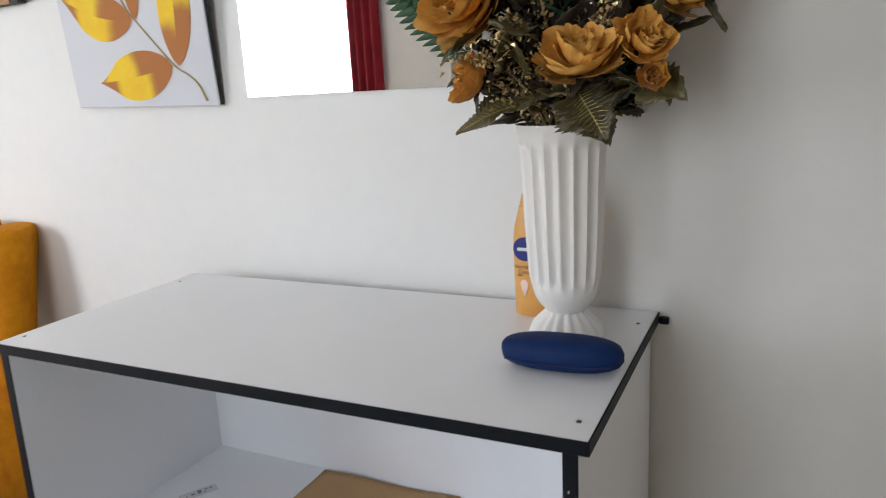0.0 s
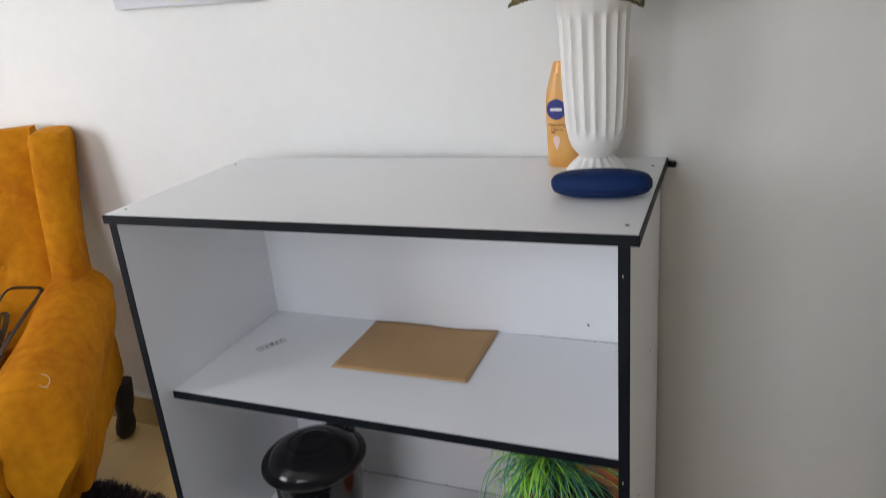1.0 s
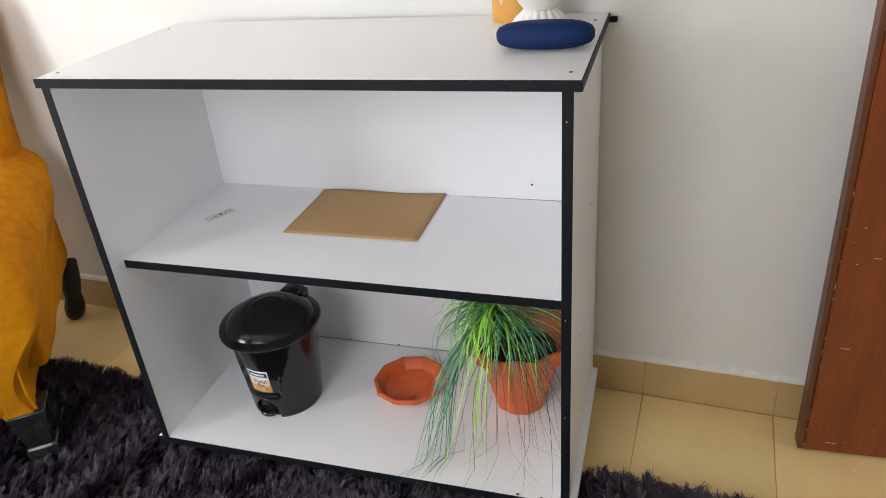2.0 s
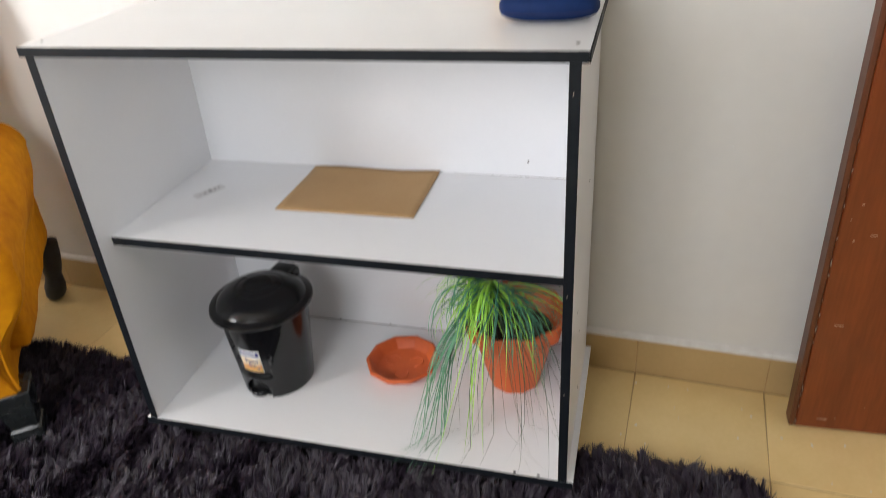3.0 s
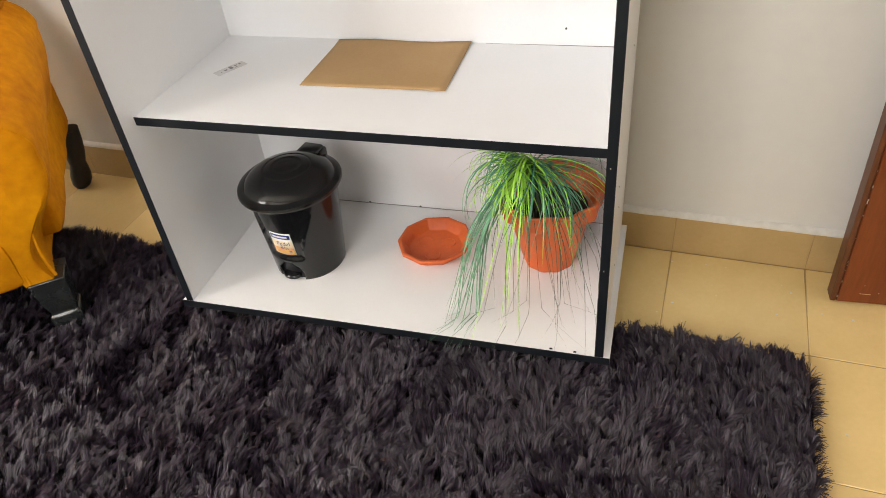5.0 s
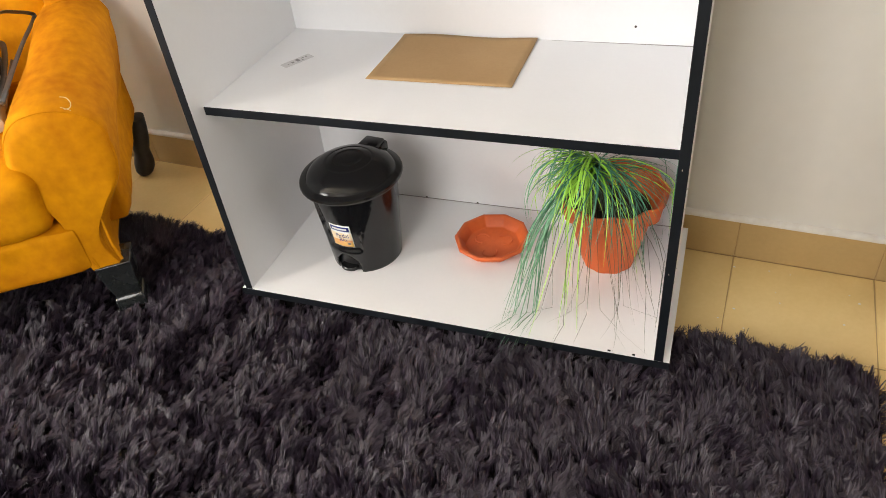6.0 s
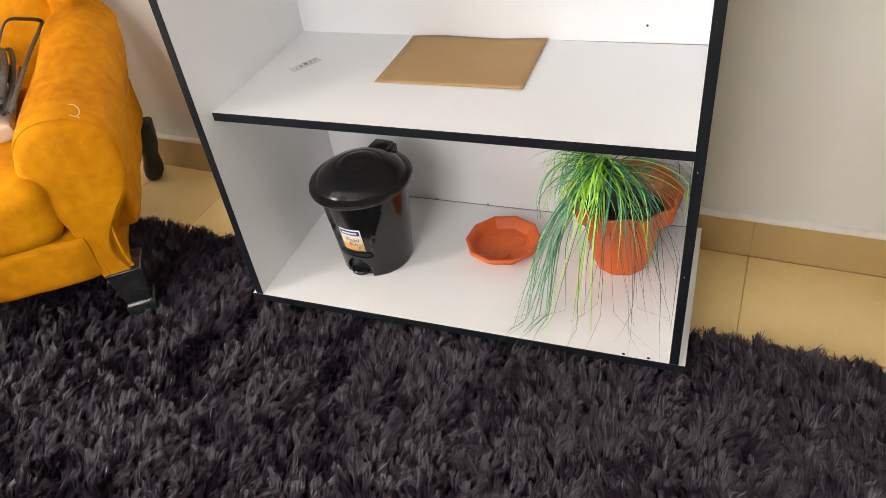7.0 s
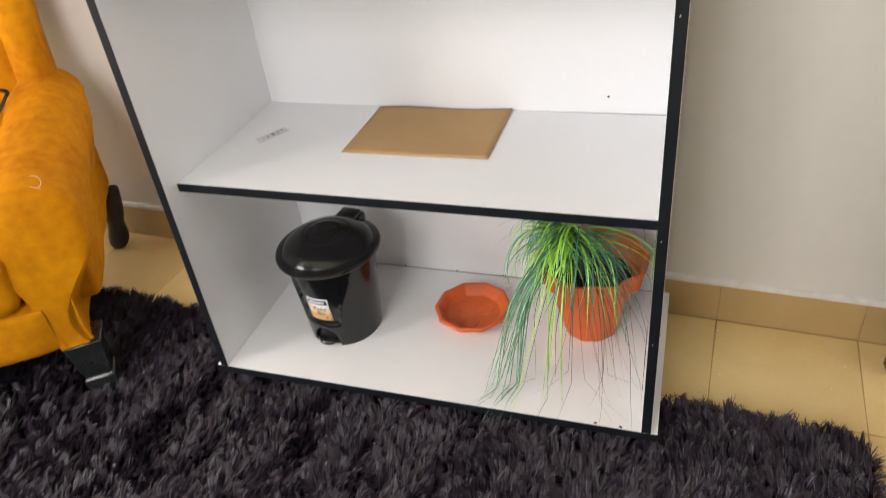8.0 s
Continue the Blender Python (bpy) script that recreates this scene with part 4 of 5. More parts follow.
for p, size, material, facing in ROSES:
    q = Vector(p) - BQ
    d = Vector(facing).normalized()
    rm = Matrix.Translation(q - d * size * 0.45) @ d.to_track_quat("Z", "Y").to_matrix().to_4x4()
    back_m = rm.inverted()
    fl = part("rose", rose(rng, size), material, bq, "ochre silk rose" if material is M_PETAL else "small orange silk rose", rm)
    part("stem", tube(spline([(0, 0, 0), tuple(back_m @ Vector((q.x * 0.45, q.y * 0.45, q.z * 0.4))), tuple(back_m @ Vector((q.x * 0.12, q.y * 0.12, -0.03)))], 5), 0.0022, 6), M_STEM, fl)
    if size > 0.04:
        part("frill", rose(rng, size * 1.08, ((6, 0.90, 0.50, 0.16, 0.60),)), M_FRILL, fl, "brown sheer frill with glitter rim")
    for k in range(3):
        t = 2.1 * k + rng.uniform(0, 1)
        add_leaf(fl, (0, 0, 0.0), (math.cos(t), math.sin(t), 0.15), size * 0.95, size * 0.26, M_DARKLEAF, rng, name="sepal")

HANG = [((1.020, 0.262, 1.345), (0.80, -0.30, -0.28), 0.072, 0.032, False, 45), ((0.905, 0.225, 1.400), (-0.5, -0.5, 0.3), 0.070, 0.028, False, -30), ((0.955, 0.232, 1.330), (0.42, -0.50, -0.46), 0.080, 0.040, True, 34), ((0.870, 0.262, 1.318), (-0.80, -0.35, -0.14), 0.098, 0.026, True, -30), ((1.000, 0.300, 1.378), (0.80, -0.25, -0.50), 0.090, 0.030, False),
        ((0.905, 0.255, 1.325), (-0.25, -0.70, 0.05), 0.060, 0.024, True), ((0.835, 0.300, 1.365), (-0.85, -0.30, 0.05), 0.085, 0.026, False), ((1.060, 0.330, 1.455), (0.9, -0.1, -0.45), 0.080, 0.024, False),
        ((0.930, 0.250, 1.330), (0.25, -0.80, 0.15), 0.065, 0.028, True), ((0.985, 0.275, 1.345), (0.65, -0.55, 0.10), 0.080, 0.028, True), ((0.815, 0.260, 1.410), (-0.6, -0.6, -0.15), 0.070, 0.024, False)]
for p, d, ln, wd, vein, *roll in HANG:
    add_leaf(bq, Vector(p) - BQ, d, ln, wd, M_LEAF, rng, "dark bronze leaf with gold veins" if vein else "dark bronze leaf", vein, roll[0] if roll else rng.uniform(-25, 25))
for k in range(430):
    t, el = rng.uniform(0, 2 * math.pi), rng.uniform(-0.12, 1.35)
    r = rng.uniform(0.035, 0.150)
    p = Vector((r * math.cos(t) * math.cos(el * 0.7), r * math.sin(t) * math.cos(el * 0.7) * 0.85, 0.045 + r * math.sin(el) * 1.3))
    d = (out_from(p, 0.2) + Vector((rng.gauss(0, 0.4), rng.gauss(0, 0.4), rng.gauss(0, 0.4)))).normalized()
    tip = p + d * 0.07
    if p.y > 0.115 or tip.y < -0.125 or tip.x > (0.135 if tip.z < 0.13 else 0.235) or tip.x < -0.125:
        continue
    add_leaf(bq, p, d, rng.uniform(0.045, 0.075), rng.uniform(0.012, 0.022), M_LEAF if k % 3 == 0 else M_DARKLEAF, rng, "", False, rng.uniform(-60, 60))
for k in range(7):
    p = Vector((0.010 + rng.uniform(-0.03, 0.05), -0.055, 0.165 + rng.uniform(-0.02, 0.03)))
    add_leaf(bq, p, (rng.uniform(-0.8, 0.8), -0.35, rng.uniform(0.2, 0.9)), 0.055, 0.018, M_FERN, rng, "dark green leaf", False, rng.uniform(-40, 40))
# collar of leaves over the vase mouth
for k in range(34):
    t = 2 * math.pi * k / 34 + rng.uniform(-0.1, 0.1)
    p = Vector((0.030 * math.cos(t), 0.030 * math.sin(t), 0.024 + rng.uniform(0, 0.03)))
    add_leaf(bq, p, (math.cos(t), math.sin(t), rng.uniform(-0.05, 0.7)), rng.uniform(0.05, 0.075), rng.uniform(0.014, 0.022), M_LEAF if k % 2 else M_DARKLEAF, rng, "", k % 4 == 0, rng.uniform(-40, 40))
# gilded filler sprigs
SPRIGS = [(-0.100, -0.128, 0.080), (-0.068, -0.135, 0.092), (-0.052, -0.138, 0.040), (-0.030, -0.130, 0.130), (-0.085, -0.120, 0.060), (0.005, -0.110, 0.165), (0.090, -0.100, 0.135), (-0.045, -0.135, 0.110), (0.055, -0.110, 0.155)]
for k in range(48):
    t, el = rng.uniform(0, 2 * math.pi), rng.uniform(-0.05, 1.2)
    d = Vector((math.cos(t) * math.cos(el), math.sin(t) * math.cos(el) * 0.8, math.sin(el) + 0.12)).normalized()
    L = rng.uniform(0.10, 0.150)
    if (d * L).y > 0.12 or abs((d * L).x) > 0.105:
        continue
    if k < len(SPRIGS):
        L = Vector(SPRIGS[k]).length
        d = Vector(SPRIGS[k]).normalized()
    path = spline([(0, 0, -0.03), tuple(d * L * 0.5 + Vector((0, 0, 0.03))), tuple(d * L + Vector((0, 0, 0.03)))], 6)
    vs, fs = tube(path, 0.0016, 5)
    vs, fs = list(vs), list(fs)
    for q in range(120 if k < len(SPRIGS) else 60):
        c = path[int(rng.uniform(5, len(path) - 0.01))] + Vector((rng.gauss(0, 0.0085), rng.gauss(0, 0.0085), rng.gauss(0, 0.0085)))
        e = [Vector((rng.gauss(0, 1), rng.gauss(0, 1), rng.gauss(0, 1))).normalized() * rng.uniform(0.0025, 0.0065) for _ in range(4)]
        i0 = len(vs)
        vs += [tuple(c + w) for w in e]
        fs += [(i0, i0 + 1, i0 + 2), (i0, i0 + 2, i0 + 3), (i0, i0 + 3, i0 + 1), (i0 + 1, i0 + 3, i0 + 2)]
    part("filler_sprig", (vs, fs), M_GLIT, bq, "brown sprig with gold glitter", smooth=False)
FERNS = [((0.815, 0.262, 1.365), (-0.55, -0.05, 0.62), 0.17), ((0.83, 0.29, 1.43), (-0.85, -0.12, 0.40), 0.16)]
for p, d, L in FERNS:
    fm = aim(Vector(p) - BQ, d, rng.uniform(60, 85))
    fr = part("fern_frond", tube([(L * k / 10, 0, -0.25 * L * (k / 10) ** 2) for k in range(11)], 0.0014, 5, 1, 0.4), M_FERN, bq, "dark green fern frond", fm)
    for k in range(3, 15):
        v = k / 15
        for s in (-1, 1):
            lf = leaf_rows(0.034 * math.sin(math.pi * (0.12 + 0.85 * v)) + 0.008, 0.0046, 0.2, 0.15, 0.0, 0)
            part("leaflet", loft(lf, cap=False, closed=False), M_FERN, fr, "", aim((L * v, 0, -0.25 * L * v * v), (0.55, s, -0.1)))

# ---- wing armchair: local x runs to its back, y across its width ----
chair = thing("wing_armchair", "mustard yellow velvet wing armchair with tufted back and black legs", "armchair", pose(-0.30, -0.075, 0.0, 0, 0, 127.4))
SEATW = 0.66


def arm_section(x, ztop, shrink=1.0):
    """Outline of the rolled arm in y and z at the depth x: a full roll on a pinched neck."""
    front = 1 - smooth01((x - 0.04) / 0.40)
    pinch = 1 - smooth01((x - 0.03) / 0.09)
    yc, zc = -0.024 + 0.041 * front, ztop - 0.098
    ro, ri, rz = (0.092 + 0.034 * front) * shrink, (0.112 - 0.012 * front) * shrink, 0.098 * shrink
    pts = []
    zb, yo, yi = 0.168 + 0.050 * smooth01((x - 0.15) / 0.45), -0.012 - 0.032 * smooth01((x - 0.30) / 0.30), 0.044
    for k in range(11):
        s = k / 10
        z = zb + (zc - zb) * s
        pts.append((x, yi + (yc + ri - yi) * smooth01(s) + 0.006 * math.sin(s * 9 + x * 8), z))
    for k in range(1, 18):
        t = math.pi * k / 18
        pts.append((x, yc + (ri if math.cos(t) > 0 else ro) * math.cos(t), zc + rz * math.sin(t)))
    for k in range(13):
        s = 1 - k / 12
        z = zb + (zc - zb) * s
        y = yo + (yc - ro - yo) * smooth01(s * 1.05) ** 1.1 + 0.004 * math.sin(s * 7 + x * 11)
        pts.append((x, y + 0.026 * pinch * math.sin(math.pi * min(1, s * 1.35)) ** 1.4 - 0.010 * pinch * (1 - s) ** 4, z))
    return pts


def arm_ring(x, zt, sh, mirror, grow=0.0):
    ring = []
    for p in arm_section(x, zt, sh):
        h = smooth01((p[2] - 0.17) / 0.38)
        fx = p[0] + (0.045 * h - 0.020) * (1 - smooth01((x - 0.02) / 0.2))
        wob = 0.008 * noise.noise((p[0] * 8, p[1] * 8, p[2] * 6)) + 0.004 * noise.noise((p[0] * 20, p[1] * 20, p[2] * 11))
        y = p[1] + wob
        ring.append((fx + wob - grow, SEATW - y if mirror else y, p[2]))
    return ring[::-1] if mirror else ring


def arm_mesh(mirror=False):
    return loft([arm_ring(x, zt, sh, mirror) for x, zt, sh in ((0.004, 0.538, 0.66), (0.006, 0.546, 0.82), (0.013, 0.553, 0.92), (0.026, 0.560, 0.98), (0.042, 0.566, 1.0), (0.060, 0.568, 1.0), (0.085, 0.570, 1.0), (0.115, 0.574, 1.0), (0.15, 0.578, 1.0), (0.20, 0.584, 1.0), (0.25, 0.590, 1.0), (0.35, 0.612, 0.99), (0.45, 0.630, 0.97), (0.55, 0.640, 0.95), (0.66, 0.640, 0.92))])


for mir in (False, True):
    arm = part("armrest", arm_mesh(mir), M_VELVET, chair)
    seam = arm_ring(0.026, 0.560, 0.98, mir)
    part("piping", tube([Vector(p) for p in seam], 0.0016, 6), M_VELVET, arm)
scr = spline([(0.085, -0.037, 0.5695), (0.080, -0.049, 0.5660), (0.066, -0.057, 0.5590), (0.050, -0.055, 0.5545), (0.044, -0.045, 0.5560)], 6)
part("scuff", tube(scr, 0.0013, 6, 0.4, 0.6), M_LINT, chair, "pale scuff mark")
part("scuff", tube(spline([(0.052, -0.037, 0.5590), (0.046, -0.047, 0.556), (0.042, -0.057, 0.551)], 5), 0.0009, 6, 0.4), M_LINT, chair, "pale scuff mark")


def cushion(x0, y0, z0, x1, y1, z1, round_, crown, seed=0.0, n=18):
    """A soft box with rounded edges and a crowned top."""
    bm = bmesh.new()
    bmesh.ops.create_cube(bm, size=1.0)
    bmesh.ops.subdivide_edges(bm, edges=bm.edges[:], cuts=n, use_grid_fill=True)
    hx, hy, hz = (x1 - x0) / 2, (y1 - y0) / 2, (z1 - z0) / 2
    for v in bm.verts:
        p = Vector((v.co.x * 2 * hx, v.co.y * 2 * hy, v.co.z * 2 * hz))
        core = Vector((max(-hx + round_, min(hx - round_, p.x)), max(-hy + round_, min(hy - round_, p.y)), max(-hz + round_, min(hz - round_, p.z))))
        d = p - core
        if d.length > 1e-6:
            p = core + d.normalized() * round_
        if p.z > 0:
            p.z += crown * (1 - (p.x / hx) ** 2) * (1 - (p.y / hy) ** 2)
        q = Vector((p.x + (x0 + x1) / 2, p.y + (y0 + y1) / 2, p.z + (z0 + z1) / 2))
        v.co = q + Vector((1, 1, 1)) * 0.007 * noise.noise(q * 8 + Vector((seed, 0, 0))) + Vector((1, 1, 1)) * 0.002 * noise.noise(q * 25)
    return bm


part("seat_base", cushion(-0.022, 0.036, 0.172, 0.68, SEATW - 0.036, 0.300, 0.022, 0.0), M_VELVET, chair)
part("seat_cushion", cushion(-0.028, 0.072, 0.290, 0.60, SEATW - 0.072, 0.452, 0.045, 0.022, 4.0, 22), M_VELVET, chair, "thick loose seat cushion")

# tufted back
BN, BK = 34, 40
BUTTONS = [(0.16, 0.665), (0.33, 0.665), (0.50, 0.665), (0.245, 0.775), (0.415, 0.775), (0.13, 0.880), (0.33, 0.880), (0.53, 0.880)]


def back_front(y, z):
    x = 0.600 + 0.150 * (z - 0.40) / 0.65
    bulge = 0.030 * (1 - ((y - SEATW / 2) / 0.34) ** 4) * (1 - ((z - 0.72) / 0.36) ** 4)
    dimple = sum(0.026 * math.exp(-((y - a) ** 2 + (z - b) ** 2) / 0.0011) for a, b in BUTTONS)
    return x - bulge + dimple


rings = []
for j in range(BK + 1):
    z = 0.40 + 0.645 * j / BK
    edge = 0.03 * smooth01((z - 1.0) / 0.045)
    front = [(back_front(0.02 + (SEATW - 0.04) * i / BN, z) + edge, 0.02 + (SEATW - 0.04) * i / BN, z) for i in range(BN + 1)]
    rear = [(0.720 + 0.150 * (z - 0.40) / 0.65 - edge, SEATW - 0.02 - (SEATW - 0.04) * i / 6, z) for i in range(7)]
    rings.append(front + rear)
back = part("backrest", loft(rings), M_VELVET, chair, "button-tufted backrest")
for a, b in BUTTONS:
    bm = bmesh.new()
    bmesh.ops.create_uvsphere(bm, u_segments=14, v_segments=8, radius=0.013)
    for v in bm.verts:
        v.co.x *= 0.45
    part("button", bm, M_VELVET, back, "", Matrix.Translation((back_front(a, b) + 0.001, a, b)))


def wing_mesh(mirror=False):
    rings = []
    for z, xf, xb, y0, y1, r in ((0.46, 0.545, 0.69, -0.075, 0.030, 0.030), (0.54, 0.548, 0.70, -0.075, 0.028, 0.036), (0.62, 0.553, 0.72, -0.075, 0.026, 0.038), (0.72, 0.570, 0.74, -0.078, 0.022, 0.038), (0.82, 0.590, 0.765, -0.086, 0.018, 0.038),
                                  (0.92, 0.606, 0.785, -0.098, 0.012, 0.038), (0.99, 0.618, 0.80, -0.109, 0.006, 0.036), (1.020, 0.626, 0.80, -0.110, 0.006, 0.034), (1.036, 0.640, 0.79, -0.104, 0.000, 0.03), (1.042, 0.665, 0.775, -0.080, -0.02, 0.02)):
        y0 += 0.013
        ring = []
        for cx, cy, a0 in ((xf + r, y0 + r, 180), (xb - r, y0 + r, 270), (xb - r, y1 - r, 0), (xf + r, y1 - r, 90)):
            for k in range(6):
                t = radians(a0 + 18 * k)
                ring.append((cx + r * math.cos(t), cy + r * math.sin(t), z))
        ring = [(x + 0.003 * noise.noise((x * 8, y * 8, zz * 8)), SEATW - y if mirror else y, zz) for x, y, zz in ring]
        rings.append(ring[::-1] if mirror else ring)
    return loft(rings)


part("side_panel", cushion(0.10, -0.064, 0.215, 0.750, 0.004, 0.500, 0.020, 0.0, 7.0, 14), M_VELVET, chair, "padded outer side below the armrest")
part("side_panel", cushion(0.10, SEATW - 0.004, 0.215, 0.750, SEATW + 0.064, 0.500, 0.020, 0.0, 8.0, 14), M_VELVET, chair, "padded outer side below the armrest")
for pts in (((0.014, -0.024, 0.335), (0.000, -0.021, 0.280), (-0.012, -0.022, 0.230), (-0.014, -0.028, 0.180)), ((0.006, 0.040, 0.250), (-0.010, 0.034, 0.215), (-0.018, 0.030, 0.176))):
    part("fold", tube(spline(pts, 6), 0.0016, 8, 0.8, 2.6), M_VELVET, chair, "gathered velvet fold")
part("wing", wing_mesh(), M_VELVET, chair, "padded side wing")
part("wing", wing_mesh(True), M_VELVET, chair, "padded side wing")


def front_foot(mirror):
    rings = []
    for z, x0, x1, y0, y1 in ((0.006, 0.000, 0.070, -0.030, 0.042), (0.030, 0.000, 0.070, -0.030, 0.042), (0.060, 0.000, 0.070, -0.030, 0.042), (0.068, 0.006, 0.066, -0.024, 0.036), (0.110, 0.002, 0.074, -0.030, 0.044), (0.172, -0.004, 0.086, -0.036, 0.050)):
        q = [(x0, y0, z), (x1, y0, z), (x1, y1, z), (x0, y1, z)]
        q = [(a - 0.018, SEATW - b + 0.008 if mirror else b - 0.008, c) for a, b, c in q]
        rings.append(q[::-1] if mirror else q)
    return loft(rings)


def back_leg(mirror):
    rings = []
    for s, r in ((0, 0.034), (0.2, 0.038), (0.4, 0.038), (0.5, 0.035), (0.58, 0.031), (0.66, 0.035), (0.78, 0.041), (0.90, 0.040), (0.97, 0.032), (1.0, 0.024)):
        c = Vector((0.696, -0.058, 0.212)).lerp(Vector((0.718, -0.018, 0.001)), s)
        q = [(c.x + r * math.cos(t), c.y + 0.8 * r * math.sin(t), c.z) for t in [2 * math.pi * k / 16 for k in range(16)]]
        q = [(a, SEATW - b if mirror else b, d) for a, b, d in q]
        rings.append(q if mirror else q[::-1])
    return loft(rings)


for mir in (False, True):
    foot = part("front_leg", front_foot(mir), M_LACQUER, chair, "black lacquered block foot")
    bv = foot.modifiers.new("soft", "BEVEL")
    bv.width, bv.segments = 0.003, 2
    part("back_leg", back_leg(mir), M_BLACKWOOD, chair, "turned black rear leg")

# things lying on the seat
CH = chair.matrix_world.copy()
pad = thing("printed_cloth", "folded cream cloth with dark line print on the seat", "cloth", CH @ pose(0.36, 0.285, 0.463, 0, 0, 8))
part("fold", cushion(-0.17, -0.13, 0.0, 0.17, 0.15, 0.045, 0.018, 0.004, 9.0, 10), M_CREAM, pad)
for k in range(7):
    t = k * 0.9
    part("print_line", tube(spline([(-0.155 + 0.03 * k, -0.11 + 0.01 * math.sin(t), 0.0475), (-0.145 + 0.03 * k, -0.09, 0.0482), (-0.15 + 0.03 * k, -0.07 + 0.01 * math.cos(t), 0.0485)], 5), 0.0018, 5, 0.3), M_STRAP, pad)
cable = thing("cable_coil", "coiled dark grey flat cable beside the armrest", "cable", CH @ pose(0.30, 0.10, 0.51))
strap = [(0.44, 0.175, 0.555), (0.45, 0.140, 0.620), (0.485, 0.112, 0.655), (0.545, 0.086, 0.634), (0.596, 0.064, 0.606), (0.570, 0.068, 0.594), (0.470, 0.078, 0.587), (0.368, 0.085, 0.580), (0.266, 0.086, 0.577), (0.168, 0.087, 0.574), (0.150, 0.096, 0.560), (0.190, 0.108, 0.548), (0.320, 0.114, 0.545), (0.440, 0.120, 0.548)]
part("loop", tube(spline([(x - 0.30, y - 0.10, z - 0.51) for x, y, z in strap], 7), 0.0065, 8, 0.5), M_STRAP, cable)
for off, lift, grow in ((0.000, 0.0, 1.0), (0.014, 0.010, 0.88), (0.028, 0.004, 0.94), (0.010, 0.020, 0.76)):
    ring = [(-0.08, 0.030, 0.022), (0.02, 0.026, 0.038), (0.14, 0.036, 0.046), (0.25, 0.056, 0.050), (0.275, 0.078, 0.048), (0.20, 0.082, 0.040), (0.08, 0.066, 0.030), (-0.05, 0.050, 0.020), (-0.082, 0.036, 0.020)]
    part("loop", tube(spline([(0.10 + (x - 0.10) * grow, y + off, z + lift) for x, y, z in ring], 7), 0.0075, 8, 0.5), M_STRAP, cable)
gadget = thing("grey_appliance", "small grey plastic appliance lying on the cloth", "appliance", CH @ pose(0.42, 0.225, 0.512))
part("housing", cushion(-0.10, -0.05, 0.0, 0.10, 0.07, 0.05, 0.022, 0.008, 2.0, 10), M_GREY, gadget)
part("plug", cushion(-0.03, -0.085, 0.02, 0.03, -0.045, 0.06, 0.014, 0.0, 5.0, 8), M_STRAP, gadget, "black plug")

# ---- shaggy rug: its back right corner is the origin, x runs left, y to the front ----
RUG = pose(1.425, 0.118, 0.0, 0, 0, 176.0)
RX, RY = 3.0, 1.75
rug = thing("shaggy_rug", "black plum shaggy long-pile rug under the shelf unit and armchair", "rug", RUG)


def rug_inside(x, y, r=0.06):
    dx, dy = np.maximum(r - x, 0), np.maximum(r - y, 0)
    return (x > 0) & (y > 0) & (x < RX) & (y < RY) & (np.hypot(dx, dy) < r)


ring = [(0.06 - 0.06 * math.cos(radians(a)), 0.06 - 0.06 * math.sin(radians(a))) for a in range(0, 91, 15)] + [(RX, 0), (RX, RY), (0, RY)]
part("backing", loft([[(x, y, z) for x, y in ring] for z in (0.001, 0.010)]), M_RUGBACK, rug)


def swirl(x, y, seed, waves):
    """A smooth field from crossed waves of the given lengths and strengths."""
    g = np.random.default_rng(seed)
    out = np.zeros_like(x)
    for length, strength in waves:
        for _ in range(4):
            a, ph = g.uniform(0, 2 * np.pi), g.uniform(0, 2 * np.pi)
            k = 2 * np.pi / (length * g.uniform(0.75, 1.35))
            out += strength * 0.5 * np.sin(k * (x * np.cos(a) + y * np.sin(a)) + ph + 0.8 * np.sin(k * 0.6 * (y * np.cos(a) - x * np.sin(a))))
    return out


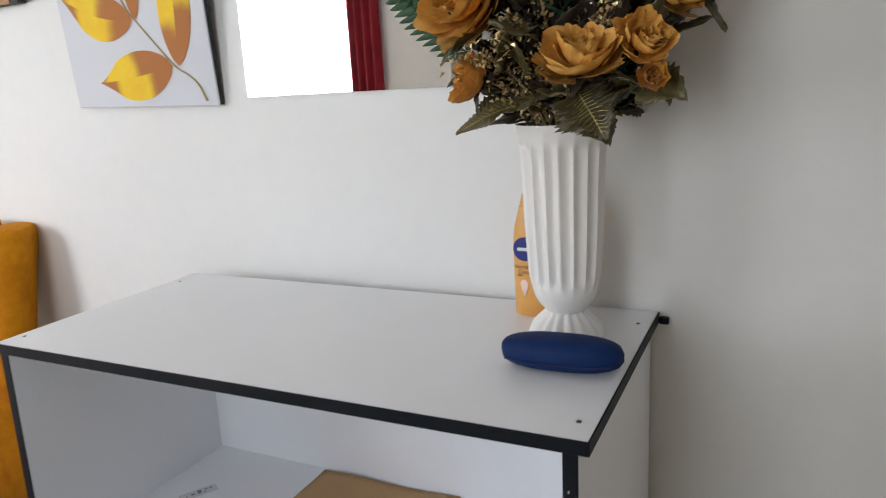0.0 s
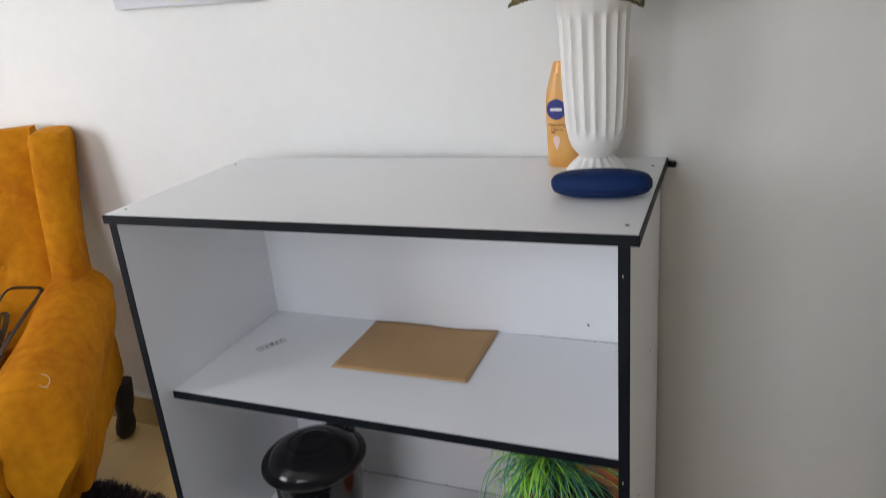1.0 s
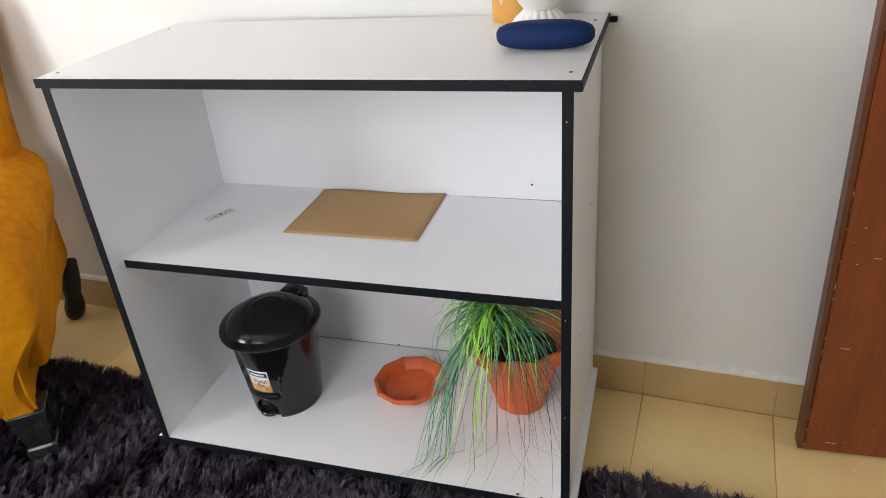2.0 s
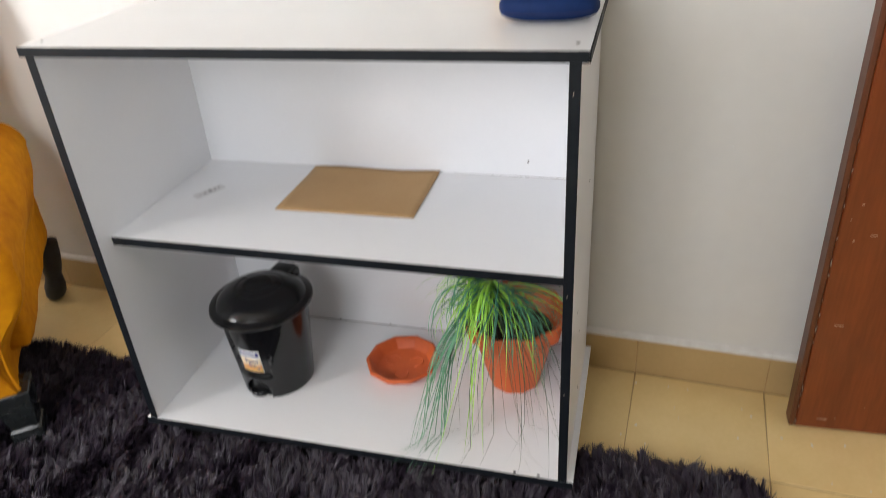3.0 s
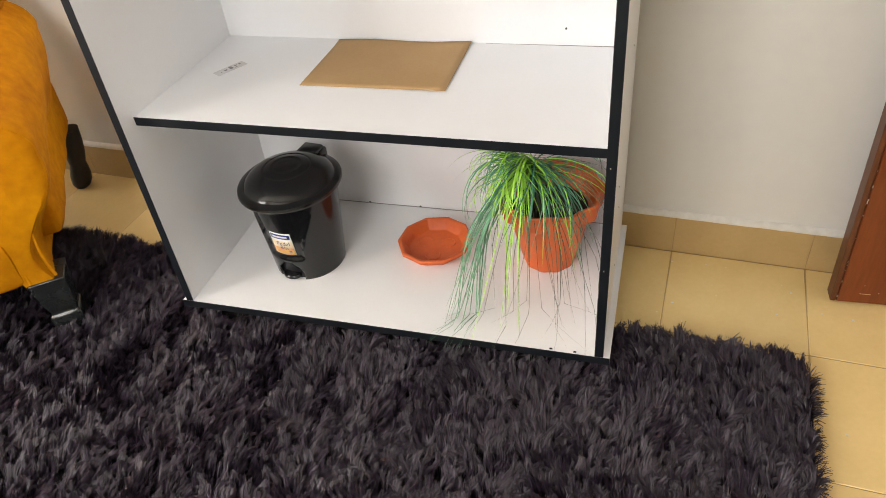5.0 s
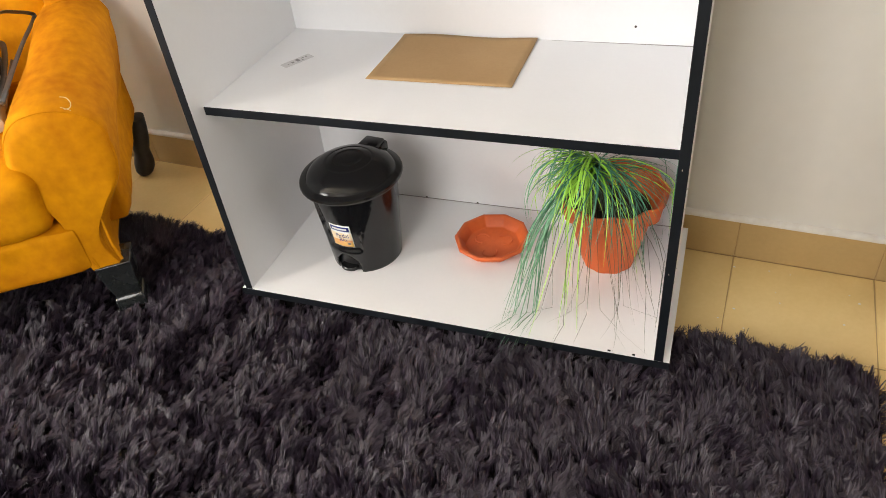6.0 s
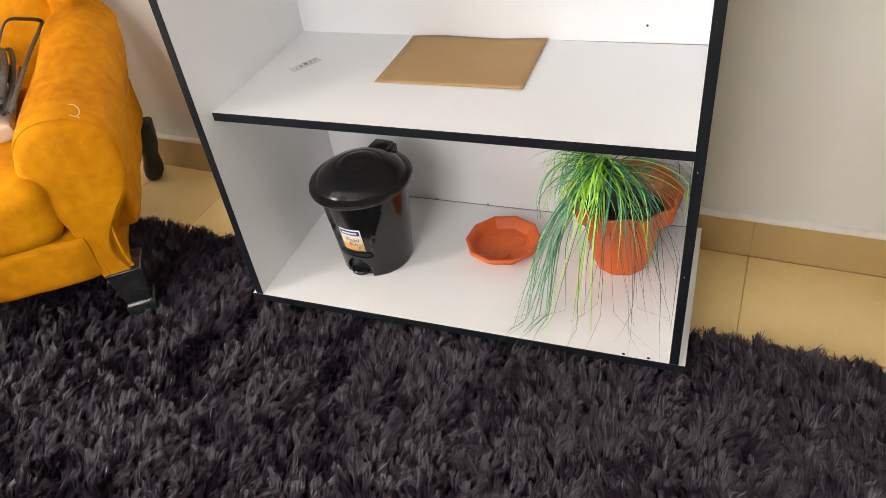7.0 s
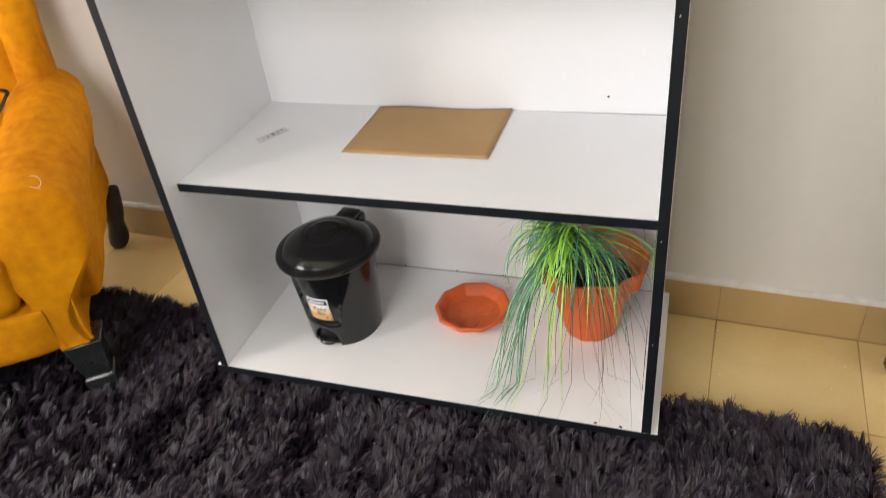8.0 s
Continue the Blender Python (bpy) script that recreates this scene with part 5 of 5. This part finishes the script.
def pile(tufts, each, x0, x1, y0, y1, seed, width, segs, gather=0.0042):
    """Combed locks: the strands of a lock lie side by side and share a lean, neighbouring locks nearly so."""
    g = np.random.default_rng(seed)
    tx, ty = g.uniform(x0, x1, tufts), g.uniform(y0, y1, tufts)
    tang = -np.pi / 2 + 0.15 - 0.75 * np.clip((tx - 0.4) / 0.9, 0, 1) + swirl(tx, ty, 61, ((0.34, 0.42), (0.13, 0.52), (0.050, 0.50))) + g.normal(0, 0.24, tufts)
    tlean = np.clip(0.86 + swirl(tx, ty, 62, ((0.30, 0.14), (0.09, 0.26))) + g.normal(0, 0.20, tufts), 0.1, 1.25)
    tlen = 0.042 * (1 + swirl(tx, ty, 63, ((0.10, 0.10),))) * g.uniform(0.72, 1.18, tufts)
    tgrip = g.uniform(0.3, 0.9, tufts)
    tcurl = g.normal(0, 0.26, tufts)
    dx, dy = g.normal(0, gather, (tufts, each)), g.normal(0, gather, (tufts, each))
    rep = lambda v: np.repeat(v, each)
    dx, dy = dx.ravel(), dy.ravel()
    x, y, ang, lean, L, grip, curl = rep(tx) + dx, rep(ty) + dy, rep(tang), rep(tlean), rep(tlen), rep(tgrip), rep(tcurl)
    m = np.array(RUG)
    wx, wy = m[0, 0] * x + m[0, 1] * y + m[0, 3], m[1, 0] * x + m[1, 1] * y + m[1, 3]
    ok = rug_inside(x, y) & ~((wx > 0.004) & (wx < 1.016) & (wy > 0.012))
    x, y, ang, lean, L, grip, curl, dx, dy, wx, wy = (v[ok] for v in (x, y, ang, lean, L, grip, curl, dx, dy, wx, wy))
    n = len(x)
    ang, lean, L = ang + g.normal(0, 0.11, n), np.clip(lean + g.normal(0, 0.07, n), 0.05, 1.35), L * g.uniform(0.92, 1.06, n)
    edge = np.minimum(x, y)
    out = np.arctan2(-(0.03 - np.minimum(y, 0.03)), -(0.03 - np.minimum(x, 0.03)))
    ang = np.where(edge < 0.007, out + g.normal(0, 0.6, n), ang)
    lean = np.where(edge < 0.007, 0.75 + lean * 0.4, lean)
    near = (wx > -0.01) & (wx < 1.03) & (wy > -0.035)
    L = np.where(near, L * 0.85, L)
    for fy in (0.02, 0.64):
        foot = CH @ Vector((0.02, fy, 0.0))
        L = np.where(np.hypot(wx - foot.x, wy - foot.y) < 0.065, L * 0.35, L)
    L = np.where(edge < 0.007, L * 0.75, L)
    k = segs + 1
    V = np.zeros((n, k, 2, 3))
    px, py, pz = x.copy(), y.copy(), np.full(n, 0.009)
    w0 = width * g.uniform(0.6, 1.4, n)
    side = ang + np.pi / 2 + g.normal(0, 0.5, n)
    curl = curl + g.normal(0, 0.05, n)
    for s in range(k):
        v = s / segs
        ww = w0 * (1 - 0.60 * v ** 3)
        V[:, s, 0] = np.stack([px - ww * np.cos(side), py - ww * np.sin(side), pz], -1)
        V[:, s, 1] = np.stack([px + ww * np.cos(side), py + ww * np.sin(side), pz], -1)
        tilt = np.minimum(lean * (0.30 + 1.25 * v), 1.62)
        st = L / segs
        px = px + st * np.sin(tilt) * np.cos(ang) - dx * grip / segs
        py = py + st * np.sin(tilt) * np.sin(ang) - dy * grip / segs
        pz = np.maximum(pz + st * np.cos(tilt), 0.006)
        ang = ang + curl
    me = bpy.data.meshes.new("pile")
    verts = V.reshape(-1, 3)
    a = (np.arange(n) * 2 * k)[:, None] + (np.arange(segs) * 2)[None]
    quads = np.stack([a, a + 1, a + 3, a + 2], -1).reshape(-1)
    me.vertices.add(len(verts))
    me.vertices.foreach_set("co", verts.ravel().astype(np.float32))
    me.loops.add(len(quads))
    me.loops.foreach_set("vertex_index", quads.astype(np.int32))
    me.polygons.add(len(quads) // 4)
    me.polygons.foreach_set("loop_start", np.arange(0, len(quads), 4, dtype=np.int32))
    me.update()
    me.validate()
    me.materials.append(M_RUG)
    return me


fur = part("pile", pile(23000, 14, -0.005, 2.25, -0.005, 0.84, 3, 0.00095, 3), M_RUG, rug, "long black plum strands")
tagged(fur, kind="stuff")
fur = part("pile", pile(9000, 9, 0.0, RX, 0.84, RY, 4, 0.0024, 2, 0.008), M_RUG, rug, "long black plum strands")
tagged(fur, kind="stuff")
fur = part("pile", pile(3000, 9, 2.25, RX, 0.0, 0.84, 5, 0.0024, 2, 0.008), M_RUG, rug, "long black plum strands")
tagged(fur, kind="stuff")

# ---- tiles ----
TILE, GAP = 0.3105, 0.0020


def tile_mesh(name, x, y, h, material):
    return mesh_of(name, box(GAP / 2, -y + GAP / 2, -h, x - GAP / 2, -GAP / 2, 0.0, 0.0012), material)


full = tile_mesh("tile", TILE, TILE, 0.010, M_TILE)
first = tile_mesh("tile", TILE, 0.286, 0.010, M_TILE)
skirt = thing("baseboard", "beige ceramic skirting tiles along the wall foot", "baseboard", ROOM, kind="structure")
skm = mesh_of("tile", box(GAP / 2, -0.010, 0.0006, TILE - GAP / 2, -0.0005, 0.1072, 0.0008), M_SKIRT)
part("joint_filler", box(-14 * TILE, -0.0088, 0.0, RIGHT - 0.01, -0.0006, 0.1062), M_GROUT, skirt, "brown joint filler")
for i in range(-14, 11):
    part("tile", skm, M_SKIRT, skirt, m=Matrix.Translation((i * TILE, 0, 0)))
    part("tile", first, M_TILE, floor, m=Matrix.Translation((i * TILE, -0.0098, 0)))
    for j in range(8):
        part("tile", full, M_TILE, floor, m=Matrix.Translation((i * TILE, -0.0105 - 0.286 - j * TILE, 0)))
rng = random.Random(8)
bm = bmesh.new()
for k in range(40):
    x, y, r = rng.uniform(1.05, 2.0), rng.uniform(-0.1, 0.44), rng.uniform(0.0008, 0.0024)
    box(x - r, y - r, 0.0002, x + r * rng.uniform(0.8, 2), y + r, 0.0008, bm=bm)
fleck = part("paint_flecks", bm, M_BEAD)
tagged(fleck, "small white paint flecks dried on the floor tiles", "paint flecks", kind="stuff")
